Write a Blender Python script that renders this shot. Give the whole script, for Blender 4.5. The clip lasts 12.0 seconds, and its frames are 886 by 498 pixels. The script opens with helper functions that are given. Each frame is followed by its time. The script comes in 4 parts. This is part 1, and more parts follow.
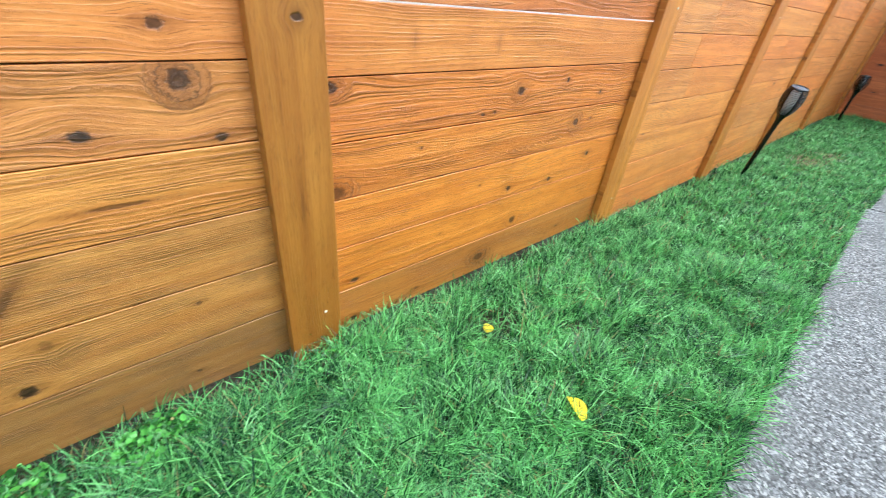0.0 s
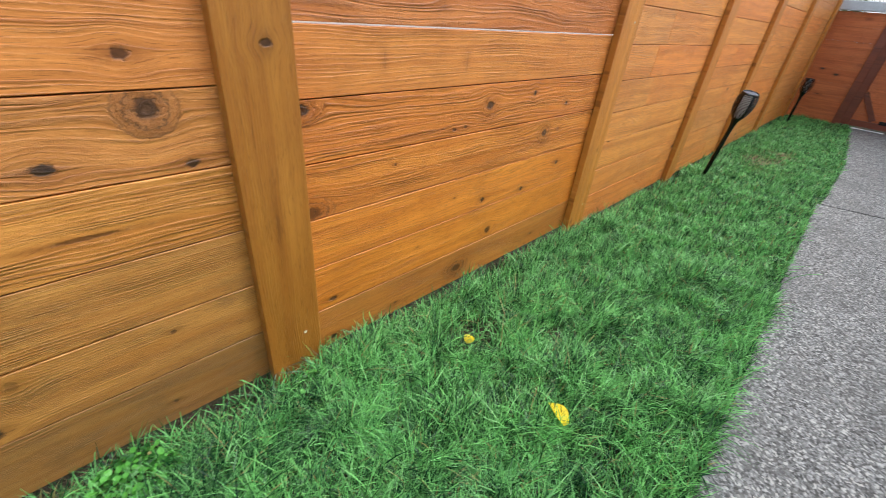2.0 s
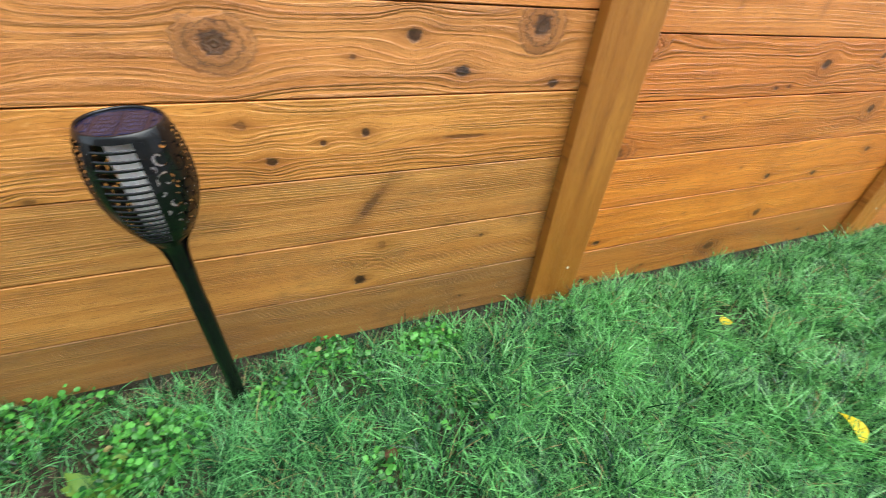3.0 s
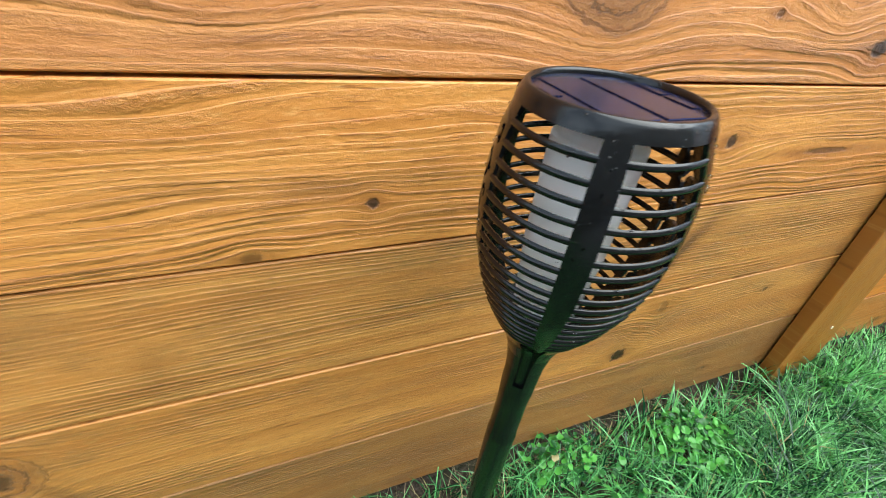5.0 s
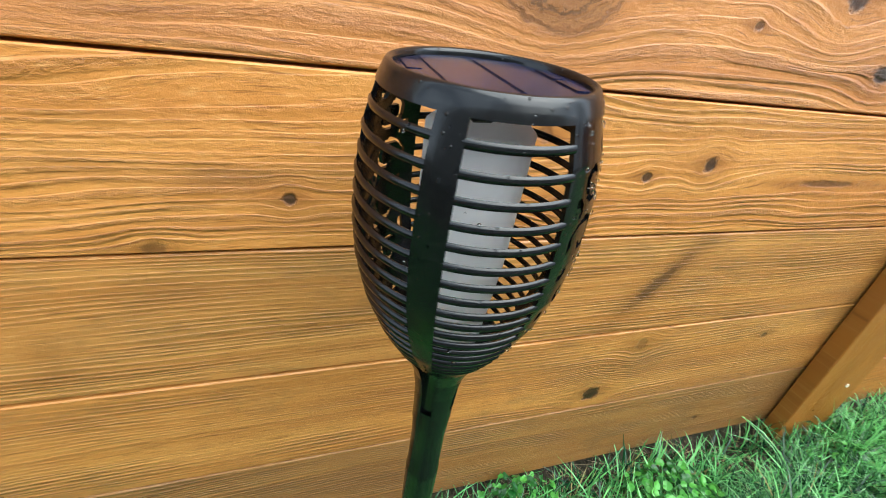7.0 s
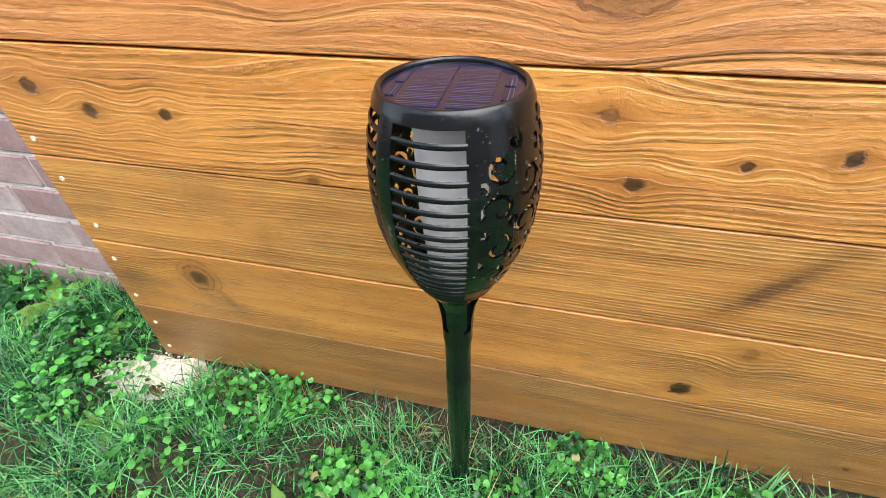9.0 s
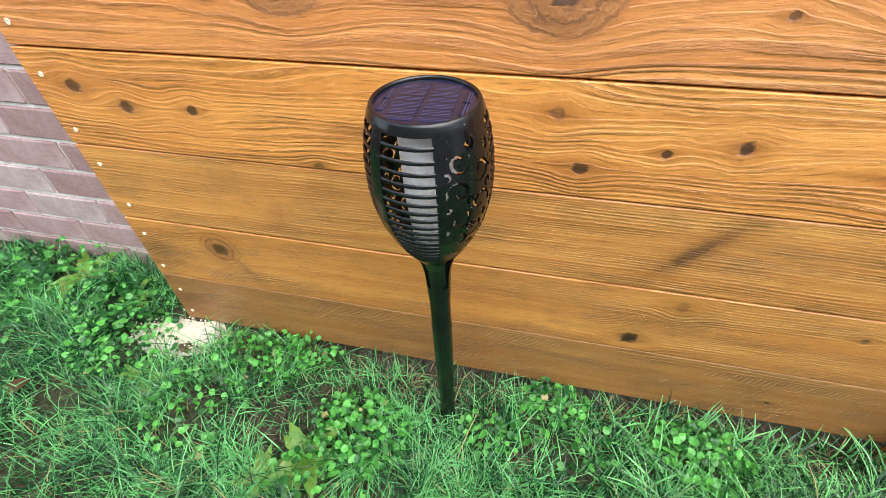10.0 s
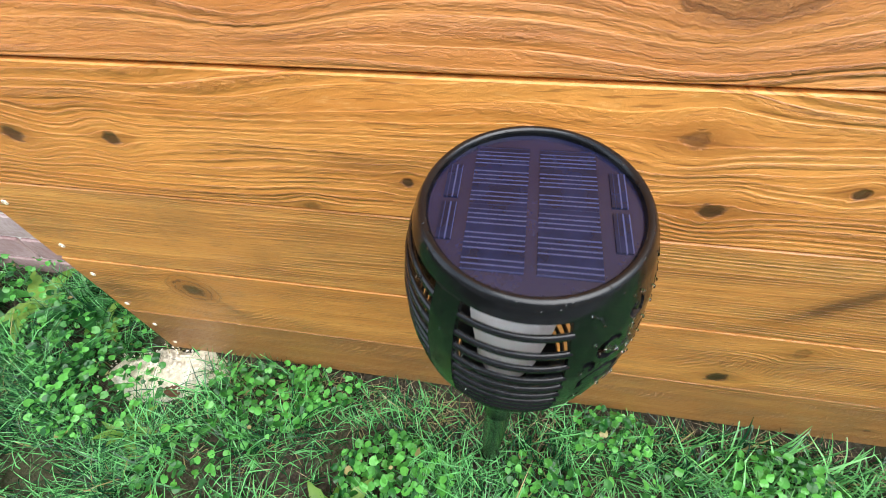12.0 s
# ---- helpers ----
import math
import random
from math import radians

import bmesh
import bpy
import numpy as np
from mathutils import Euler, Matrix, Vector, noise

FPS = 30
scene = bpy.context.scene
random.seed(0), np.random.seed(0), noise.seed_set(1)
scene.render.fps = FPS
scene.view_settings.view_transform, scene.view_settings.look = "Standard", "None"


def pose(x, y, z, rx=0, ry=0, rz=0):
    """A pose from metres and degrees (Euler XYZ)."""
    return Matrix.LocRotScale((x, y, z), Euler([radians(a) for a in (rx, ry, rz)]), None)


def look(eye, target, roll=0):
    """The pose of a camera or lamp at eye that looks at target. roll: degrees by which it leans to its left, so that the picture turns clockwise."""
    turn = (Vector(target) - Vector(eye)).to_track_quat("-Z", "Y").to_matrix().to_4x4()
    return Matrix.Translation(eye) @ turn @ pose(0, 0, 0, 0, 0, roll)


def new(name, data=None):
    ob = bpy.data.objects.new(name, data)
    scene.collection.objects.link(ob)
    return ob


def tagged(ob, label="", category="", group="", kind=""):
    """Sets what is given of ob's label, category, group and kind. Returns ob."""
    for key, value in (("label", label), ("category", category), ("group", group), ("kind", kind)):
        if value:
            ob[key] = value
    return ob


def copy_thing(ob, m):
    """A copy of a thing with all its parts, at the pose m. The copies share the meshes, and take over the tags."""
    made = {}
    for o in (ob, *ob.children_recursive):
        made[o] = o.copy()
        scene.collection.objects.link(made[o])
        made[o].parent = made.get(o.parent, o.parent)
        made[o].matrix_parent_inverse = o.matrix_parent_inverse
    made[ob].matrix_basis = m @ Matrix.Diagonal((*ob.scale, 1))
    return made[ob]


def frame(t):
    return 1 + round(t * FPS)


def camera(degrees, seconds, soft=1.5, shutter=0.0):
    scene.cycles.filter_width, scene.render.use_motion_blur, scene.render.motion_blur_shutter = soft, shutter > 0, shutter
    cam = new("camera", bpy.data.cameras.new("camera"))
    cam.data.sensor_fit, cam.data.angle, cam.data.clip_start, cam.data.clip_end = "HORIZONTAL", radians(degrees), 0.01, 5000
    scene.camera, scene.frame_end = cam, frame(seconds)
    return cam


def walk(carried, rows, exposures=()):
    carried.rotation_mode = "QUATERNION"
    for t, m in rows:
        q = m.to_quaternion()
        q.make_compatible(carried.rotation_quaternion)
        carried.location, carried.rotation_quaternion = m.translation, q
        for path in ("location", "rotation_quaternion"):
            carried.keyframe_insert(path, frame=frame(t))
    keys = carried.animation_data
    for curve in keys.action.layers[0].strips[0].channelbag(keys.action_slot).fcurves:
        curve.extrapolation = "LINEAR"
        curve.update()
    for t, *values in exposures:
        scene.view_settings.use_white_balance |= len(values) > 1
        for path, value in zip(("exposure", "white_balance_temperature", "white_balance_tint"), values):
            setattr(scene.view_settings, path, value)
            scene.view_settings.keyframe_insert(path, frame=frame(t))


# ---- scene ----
cam = camera(94.5, 12.0, soft=0.72, shutter=0.2)
EXPOSURES = [(0.0, 1.30, 5750, 2), (0.5, 1.12, 5850, 3), (1.0, 0.85, 6000, 6), (1.5, 0.76, 6200, 7), (2.0, 0.75, 6350, 7), (2.5, 0.78, 6250, 4), (3.0, 1.05, 6200, 5), (3.5, 1.18, 6200, 7),
             (6.0, 1.18, 5900, 1), (8.5, 1.27, 6050, 8), (11.0, 1.25, 6150, 10), (12.0, 1.22, 6150, 10)]
PATH = [
    (0.0, (-0.4072, -1.0364, 1.1219), (-0.0302, -0.6392, 0.7719), 6.4),
    (0.5, (-0.2961, -1.1258, 1.1869), (0.1505, -0.78, 0.8651), 6.3),
    (1.0, (-0.2648, -1.1872, 1.2252), (0.2093, -0.8671, 0.9165), 6.2),
    (1.5, (-0.327, -1.1278, 1.1878), (0.133, -0.7933, 0.8727), 5.9),
    (2.0, (-0.4121, -1.0354, 1.1489), (-0.0046, -0.6572, 0.8125), 5.8),
    (2.5, (-0.5586, -0.9627, 1.0929), (-0.2408, -0.5272, 0.7297), 5.3),
    (3.0, (-0.8291, -0.9081, 1.0305), (-0.6181, -0.4271, 0.6474), 5.2),
    (3.5, (-0.9808, -0.8248, 1.014), (-0.8466, -0.3259, 0.6197), 5.1),
    (3.7, (-1.0136, -0.7826, 1.0114), (-0.8925, -0.2824, 0.6142), 5.2),
    (5.5, (-1.297, -0.324, 0.7989), (-1.0162, 0.1618, 0.4709), 7.4),
    (6.0, (-1.288, -0.3296, 0.7979), (-0.975, 0.1499, 0.4897), 9.0),
    (6.5, (-1.2324, -0.3623, 0.7758), (-0.939, 0.1346, 0.4767), 9.7),
    (6.7, (-1.2025, -0.3779, 0.7898), (-0.9399, 0.131, 0.4823), 9.4),
    (8.3, (-0.9805, -0.4563, 0.8437), (-1.0836, 0.0689, 0.4752), 0.1),
    (8.5, (-0.9824, -0.4598, 0.8521), (-1.0939, 0.0585, 0.4761), -0.2),
    (9.0, (-0.9883, -0.4894, 0.8795), (-1.1041, 0.0088, 0.4784), -0.6),
    (9.5, (-0.9776, -0.5369, 0.9074), (-1.0888, -0.0516, 0.4894), -0.7),
    (10.0, (-0.9425, -0.582, 0.9545), (-1.0511, -0.1088, 0.5226), -1.0),
    (10.5, (-0.9461, -0.5733, 0.9649), (-1.0378, -0.1073, 0.5213), -0.6),
    (11.0, (-0.9727, -0.5294, 0.9246), (-1.0426, -0.0763, 0.4637), 0.1),
    (11.5, (-1.054, -0.4228, 0.9454), (-1.1076, 0.0088, 0.4622), 0.2),
    (11.7, (-1.087, -0.381, 0.941), (-1.1462, 0.0091, 0.4873), -1.2),
    (12.0, (-1.0693, -0.3266, 0.9386), (-1.1535, 0.0706, 0.4312), -3.8),
]
walk(cam, [(t, look(e, g, q)) for t, e, g, q in PATH], exposures=EXPOSURES)

# ---- light ----
world = bpy.data.worlds.new("sky")
scene.world = world
world.use_nodes = True
wn, wl = world.node_tree.nodes, world.node_tree.links
wn.clear()
sky = wn.new("ShaderNodeTexSky")
sky.sky_type, sky.sun_disc = "NISHITA", False
sky.sun_elevation, sky.sun_rotation = radians(60), radians(135)
sky.air_density, sky.dust_density = 1.0, 4.0
grey = wn.new("ShaderNodeHueSaturation")
grey.inputs["Saturation"].default_value = 0.7
bg = wn.new("ShaderNodeBackground")
bg.inputs["Strength"].default_value = 0.15
out = wn.new("ShaderNodeOutputWorld")
where = wn.new("ShaderNodeTexCoord")
cloud = wn.new("ShaderNodeTexNoise")
cloud.inputs["Scale"].default_value, cloud.inputs["Detail"].default_value = 5.0, 6.0
cover = wn.new("ShaderNodeMapRange")
cover.inputs[1].default_value, cover.inputs[2].default_value = 0.38, 0.6
veil = wn.new("ShaderNodeMix")
veil.data_type = "RGBA"
veil.inputs[7].default_value = (6.6, 7.1, 7.9, 1)
wl.new(where.outputs["Generated"], cloud.inputs["Vector"])
wl.new(cloud.outputs["Fac"], cover.inputs[0])
wl.new(cover.outputs[0], veil.inputs[0])
wl.new(sky.outputs[0], grey.inputs["Color"])
wl.new(grey.outputs[0], veil.inputs[6])
wl.new(veil.outputs[2], bg.inputs["Color"])
wl.new(bg.outputs[0], out.inputs["Surface"])
sun = new("sun", bpy.data.lights.new("sun", "SUN"))
sun.data.energy, sun.data.angle, sun.data.color = 2.4, radians(70), (1.0, 0.96, 0.9)
sun.matrix_world = look((2.0, -2.0, 5), (0, 0, 0))


# ---- materials ----
class Nodes:
    """A short way to write node trees."""

    def __init__(self, name):
        self.mat = bpy.data.materials.new(name)
        self.mat.use_nodes = True
        self.tree = self.mat.node_tree
        self.tree.nodes.clear()
        self.out = self.tree.nodes.new("ShaderNodeOutputMaterial")
        self.bsdf = self.tree.nodes.new("ShaderNodeBsdfPrincipled")
        self.link(self.bsdf.outputs[0], self.out.inputs[0])

    def link(self, a, b):
        self.tree.links.new(a, b)

    def put(self, socket, value):
        if isinstance(value, bpy.types.NodeSocket):
            self.link(value, socket)
        elif isinstance(value, (tuple, list)) and socket.type == "RGBA" and len(value) == 3:
            socket.default_value = (*value, 1)
        else:
            socket.default_value = value

    def math(self, op, a, b=0.0, c=0.0):
        n = self.tree.nodes.new("ShaderNodeMath")
        n.operation = op
        for i, v in enumerate((a, b, c)):
            self.put(n.inputs[i], v)
        return n.outputs[0]

    def step(self, v, lo, hi, a=0.0, b=1.0):
        n = self.tree.nodes.new("ShaderNodeMapRange")
        n.interpolation_type = "SMOOTHSTEP"
        for i, x in enumerate((v, lo, hi, a, b)):
            self.put(n.inputs[i], x)
        return n.outputs[0]

    def vec(self, x, y, z):
        n = self.tree.nodes.new("ShaderNodeCombineXYZ")
        for i, v in enumerate((x, y, z)):
            self.put(n.inputs[i], v)
        return n.outputs[0]

    def xyz(self, v):
        n = self.tree.nodes.new("ShaderNodeSeparateXYZ")
        self.link(v, n.inputs[0])
        return n.outputs

    def place(self):
        return self.tree.nodes.new("ShaderNodeNewGeometry").outputs["Position"]

    def local(self):
        return self.tree.nodes.new("ShaderNodeTexCoord").outputs["Object"]

    def chance(self):
        return self.tree.nodes.new("ShaderNodeObjectInfo").outputs["Random"]

    def island(self):
        return self.tree.nodes.new("ShaderNodeNewGeometry").outputs["Random Per Island"]

    def noise(self, v, scale=1.0, detail=3.0, rough=0.5, distort=0.0):
        n = self.tree.nodes.new("ShaderNodeTexNoise")
        self.link(v, n.inputs["Vector"])
        for k, x in (("Scale", scale), ("Detail", detail), ("Roughness", rough), ("Distortion", distort)):
            n.inputs[k].default_value = x
        return n.outputs["Fac"]

    def voronoi(self, v, scale, out="Distance"):
        n = self.tree.nodes.new("ShaderNodeTexVoronoi")
        self.link(v, n.inputs["Vector"])
        n.inputs["Scale"].default_value = scale
        return n.outputs[out]

    def mix(self, f, a, b, mode="MIX"):
        n = self.tree.nodes.new("ShaderNodeMix")
        n.data_type, n.blend_type = "RGBA", mode
        self.put(n.inputs[0], f)
        self.put(n.inputs[6], a)
        self.put(n.inputs[7], b)
        return n.outputs[2]

    def bump(self, height, distance, strength=1.0, after=None):
        n = self.tree.nodes.new("ShaderNodeBump")
        n.inputs["Strength"].default_value, n.inputs["Distance"].default_value = strength, distance
        self.link(height, n.inputs["Height"])
        if after:
            self.link(after, n.inputs["Normal"])
        return n.outputs[0]

    def done(self, color, rough=0.6, metal=0.0, normal=None, spec=0.5, **more):
        for k, v in (("Base Color", color), ("Roughness", rough), ("Metallic", metal), ("Specular IOR Level", spec), *more.items()):
            self.put(self.bsdf.inputs[k.replace("_", " ")], v)
        if normal:
            self.link(normal, self.bsdf.inputs["Normal"])
        return self.mat


def wood(name, knots=(), along="x", tone=(1.0, 1.0, 1.0), rough_sawn=0.5, scatter=0.0, weather=0.35, grey=False, ring=0.74, figure=1.0, period=0.0085):
    """Stained cedar: grain along the board that bends round its knots. A knot: place along, height, half length, half height, darkness, tilt.
    scatter: how many chance knots there are, where none are named. figure: how far the grain wanders. period: width of a growth ring."""
    n = Nodes(name)
    x, y, z = n.xyz(n.place())
    if along == "y":
        x, y = y, x
    if along == "z":
        x, z = z, x
    luck = n.chance()
    away = n.math("MULTIPLY", luck, 37.0)
    core, halo, bent = 0.0, 0.0, z
    rag = n.math("MULTIPLY", n.math("SUBTRACT", n.noise(n.vec(n.math("MULTIPLY", x, 70.0), n.math("MULTIPLY", z, 110.0), away), 1.0, 5.0, 0.65), 0.5), 3.0) if knots else 0.0
    for kx, kz, a, b, dark, *tilt in knots:
        ux, uz = n.math("SUBTRACT", x, kx), n.math("SUBTRACT", z, kz)
        if tilt:
            co, si = math.cos(radians(tilt[0])), math.sin(radians(tilt[0]))
            ux, uz = n.math("MULTIPLY_ADD", ux, co, n.math("MULTIPLY", uz, si)), n.math("MULTIPLY_ADD", uz, co, n.math("MULTIPLY", ux, -si))
        dx, dz = n.math("MULTIPLY", ux, 1 / a), n.math("MULTIPLY", uz, 1 / b)
        d2 = n.math("ADD", n.math("MULTIPLY", dx, dx), n.math("MULTIPLY", dz, dz))
        d2 = n.math("MAXIMUM", n.math("MULTIPLY_ADD", rag, n.math("MINIMUM", d2, 1.5), d2), 0.0)
        d = n.math("SQRT", d2)
        if dark >= 0.45 and not tilt:
            bent = n.math("SUBTRACT", bent, n.math("MULTIPLY", n.math("MULTIPLY", dz, b * 0.8), n.math("POWER", 0.88, d2)))
        if dark < 0.45 or b < 0.0175:
            core = n.math("MAXIMUM", core, n.math("MULTIPLY", n.step(d, 1.05, 0.55), max(0.0, dark - 0.25) * 1.4))
            long2 = n.math("MULTIPLY_ADD", n.math("MULTIPLY", dx, dx), 0.16, n.math("MULTIPLY", n.math("MULTIPLY", dz, dz), 0.7))
            halo = n.math("MAXIMUM", halo, n.math("MULTIPLY", n.math("POWER", 0.45, long2), min(0.75, dark * 1.2)))
            continue
        swirl = n.math("SUBTRACT", n.math("ADD", n.math("MULTIPLY", d, b * 0.8), kz), bent)
        bent = n.math("MULTIPLY_ADD", swirl, n.step(d, 2.6, 1.3), bent)
        core = n.math("MAXIMUM", core, n.math("MULTIPLY", n.step(d, 1.1, 0.6), dark * 0.95))
        halo = n.math("MAXIMUM", halo, n.math("MULTIPLY", n.math("POWER", 0.84, d2), dark * 0.7))
        for at, much in ((1.55, 0.6), (2.3, 0.34)) if b > 0.019 else ():
            rim = n.step(n.math("ABSOLUTE", n.math("SUBTRACT", d, at)), 0.15, 0.03)
            core = n.math("MAXIMUM", core, n.math("MULTIPLY", rim, dark * much))
    if scatter:
        spot = n.vec(n.math("ADD", n.math("MULTIPLY", x, 2.6), away), n.math("MULTIPLY", z, 5.45), away)
        d = n.voronoi(spot, 1.0)
        core = n.math("MULTIPLY", n.step(d, 0.075 * scatter, 0.045 * scatter), 0.9)
        halo = n.math("MULTIPLY", n.step(d, 0.17 * scatter, 0.05 * scatter), 0.55)
    warp = n.noise(n.vec(n.math("ADD", n.math("MULTIPLY", x, 1.7), away), n.math("MULTIPLY", bent, 8.0), away), 1.0, 2.0)
    bent = n.math("ADD", bent, n.math("MULTIPLY", warp, 0.080 * figure))
    ripple = n.noise(n.vec(n.math("MULTIPLY", x, 4.0), n.math("MULTIPLY", bent, 30.0), away), 1.0, 2.0)
    bent = n.math("ADD", bent, n.math("MULTIPLY", ripple, 0.0026 * figure))
    broad = n.noise(n.vec(n.math("ADD", n.math("MULTIPLY", x, 0.8), away), n.math("MULTIPLY", bent, 36.0), away), 1.0, 3.0, 0.5)
    fibre = n.noise(n.vec(n.math("MULTIPLY", x, 48.0), n.math("MULTIPLY", bent, 520.0), away), 1.0, 4.0, 0.7)
    blotch = n.noise(n.vec(n.math("ADD", n.math("MULTIPLY", x, 6.0), away), n.math("MULTIPLY", z, 13.0), away), 1.0, 6.0, 0.7)
    wide = n.noise(n.vec(n.math("ADD", n.math("MULTIPLY", x, 1.3), away), n.math("MULTIPLY", z, 3.0), away), 1.0, 3.0, 0.6)
    year = n.math("FRACT", n.math("ADD", n.math("MULTIPLY", bent, 1 / period), n.math("MULTIPLY", broad, 3.4)))
    late = n.math("MULTIPLY", n.step(year, 0.45, 0.90), n.step(year, 1.0, 0.93))
    keep = n.step(n.noise(n.vec(n.math("ADD", n.math("MULTIPLY", x, 2.4), away), n.math("MULTIPLY", bent, 22.0), away), 1.0, 3.0, 0.6), 0.36, 0.62, 0.22, 1.0)
    lines = n.math("MULTIPLY", n.math("MULTIPLY", late, keep), n.step(fibre, 0.25, 0.6, 1.0, 0.55))
    dash = n.noise(n.vec(n.math("MULTIPLY", x, 22.0), n.math("MULTIPLY", bent, 620.0), away), 1.0, 2.0, 0.6)
    tint = lambda r, g, b: (r * tone[0], g * tone[1], b * tone[2])
    c = n.mix(n.step(broad, 0.3, 0.7), tint(0.76, 0.345, 0.080), tint(0.56, 0.222, 0.046))
    c = n.mix(n.step(wide, 0.35, 0.7, 0.0, 0.45), c, tint(0.50, 0.175, 0.030))
    c = n.mix(n.math("MULTIPLY", lines, ring), c, tint(0.165, 0.050, 0.009))
    c = n.mix(n.step(dash, 0.44, 0.30, 0.0, 0.75), c, tint(0.20, 0.065, 0.012))
    c = n.mix(n.step(fibre, 0.54, 0.74, 0.0, 0.40), c, tint(0.90, 0.54, 0.20))
    c = n.mix(n.math("MULTIPLY", n.step(blotch, 0.46, 0.66, 0.0, weather), n.step(fibre, 0.62, 0.40, 0.35, 1.0)), c, tint(0.235, 0.125, 0.045) if grey else tint(0.27, 0.10, 0.020))
    c = n.mix(n.step(luck, 0.0, 1.0, 0.0, 0.2), c, tint(0.60, 0.22, 0.035))
    if knots or scatter:
        c = n.mix(n.math("MULTIPLY", halo, n.step(fibre, 0.2, 0.7, 0.98, 0.72)), c, tint(0.19, 0.060, 0.012))
        c = n.mix(core, c, n.mix(n.step(fibre, 0.35, 0.65), (0.014, 0.007, 0.004), (0.060, 0.026, 0.011)))
    saw = n.noise(n.vec(n.math("MULTIPLY", x, 60.0), n.math("MULTIPLY", bent, 170.0), away), 1.0, 5.0, 0.75)
    torn = n.step(n.noise(n.vec(n.math("MULTIPLY", x, 5.0), n.math("MULTIPLY", z, 16.0), away), 1.0, 3.0), 0.38, 0.62, 0.45, 1.25)
    ridge = n.math("MULTIPLY", n.math("MULTIPLY", n.step(year, 0.25, 0.80), n.step(year, 1.0, 0.90)), n.math("MULTIPLY", keep, torn))
    relief = n.math("MULTIPLY", n.math("MULTIPLY_ADD", ridge, n.math("MULTIPLY_ADD", saw, 0.9, 0.05), n.math("MULTIPLY", saw, 0.38)), rough_sawn)
    if knots:
        relief = n.math("ADD", relief, n.math("MULTIPLY", core, -0.4))
    return n.done(c, n.step(fibre, 0.2, 0.8, 0.30, 0.54), normal=n.bump(relief, 0.0042, 1.0), spec=0.55)


def plain(name, a, b, scale=8.0, rough=0.6, relief=0.0, metal=0.0, spec=0.5, fine=60.0):
    """A surface that wavers between two colours at two scales."""
    n = Nodes(name)
    p = n.local()
    big, small = n.noise(p, scale, 4.0, 0.6), n.noise(p, scale * fine / 8, 4.0, 0.7)
    f = n.step(n.math("ADD", n.math("MULTIPLY", big, 0.6), n.math("MULTIPLY", small, 0.4)), 0.32, 0.68)
    return n.done(n.mix(f, a, b), rough, metal, n.bump(small, relief) if relief else None, spec)


def ground_earth():
    n = Nodes("earth")
    p = n.place()
    a, b = n.noise(p, 5.0, 5.0, 0.6), n.noise(p, 90.0, 5.0, 0.7)
    c = n.mix(n.step(b, 0.35, 0.7), (0.022, 0.017, 0.012), (0.085, 0.065, 0.046))
    c = n.mix(n.step(a, 0.4, 0.65, 0.0, 0.3), c, (0.05, 0.075, 0.02))
    return n.done(c, 0.95, normal=n.bump(b, 0.01, 1.0), spec=0.2)


def concrete(name, light=1.0):
    n = Nodes(name)
    p = n.place()
    stones = n.voronoi(p, 120.0, "Color")
    edge = n.voronoi(p, 120.0)
    grit, damp = n.noise(p, 420.0, 3.0, 0.7), n.noise(p, 2.2, 5.0, 0.6)
    v = n.xyz(stones)[0]
    c = n.mix(v, (0.042 * light, 0.043 * light, 0.045 * light), (0.37 * light, 0.38 * light, 0.395 * light))
    c = n.mix(n.step(edge, 0.35, 0.75, 0.0, 0.65), c, (0.10 * light, 0.10 * light, 0.10 * light))
    c = n.mix(n.step(grit, 0.60, 0.72, 0.0, 0.6), c, (0.6 * light, 0.6 * light, 0.59 * light))
    coarse = n.voronoi(p, 115.0, "Color")
    c = n.mix(n.step(n.xyz(coarse)[1], 0.82, 0.88, 0.0, 0.65), c, (0.55 * light, 0.55 * light, 0.54 * light))
    c = n.mix(n.step(n.xyz(coarse)[2], 0.84, 0.9, 0.0, 0.75), c, (0.035 * light, 0.034 * light, 0.034 * light))
    c = n.mix(n.step(damp, 0.45, 0.7, 0.0, 0.4), c, (0.12 * light, 0.12 * light, 0.122 * light))
    h = n.math("SUBTRACT", n.math("MULTIPLY", grit, 0.3), edge)
    return n.done(c, 0.82, normal=n.bump(h, 0.004, 0.9), spec=0.35)


def leaf_green(name, dark, light, dry=(0.34, 0.30, 0.12), dryness=0.06, rough=0.26):
    n = Nodes(name)
    i = n.island()
    patch = n.noise(n.place(), 8.0, 4.0, 0.65)
    f = n.math("ADD", n.math("MULTIPLY", i, 0.6), n.math("MULTIPLY", patch, 0.9))
    c = n.mix(n.step(f, 0.50, 1.00), dark, light)
    c = n.mix(n.math("LESS_THAN", n.math("FRACT", n.math("MULTIPLY", i, 57.0)), dryness), c, dry)
    m = n.done(c, rough, spec=0.4)
    thin = n.tree.nodes.new("ShaderNodeBsdfTranslucent")
    n.link(c, thin.inputs["Color"])
    both = n.tree.nodes.new("ShaderNodeMixShader")
    both.inputs[0].default_value = 0.3
    n.link(n.bsdf.outputs[0], both.inputs[1])
    n.link(thin.outputs[0], both.inputs[2])
    n.link(both.outputs[0], n.out.inputs[0])
    return m


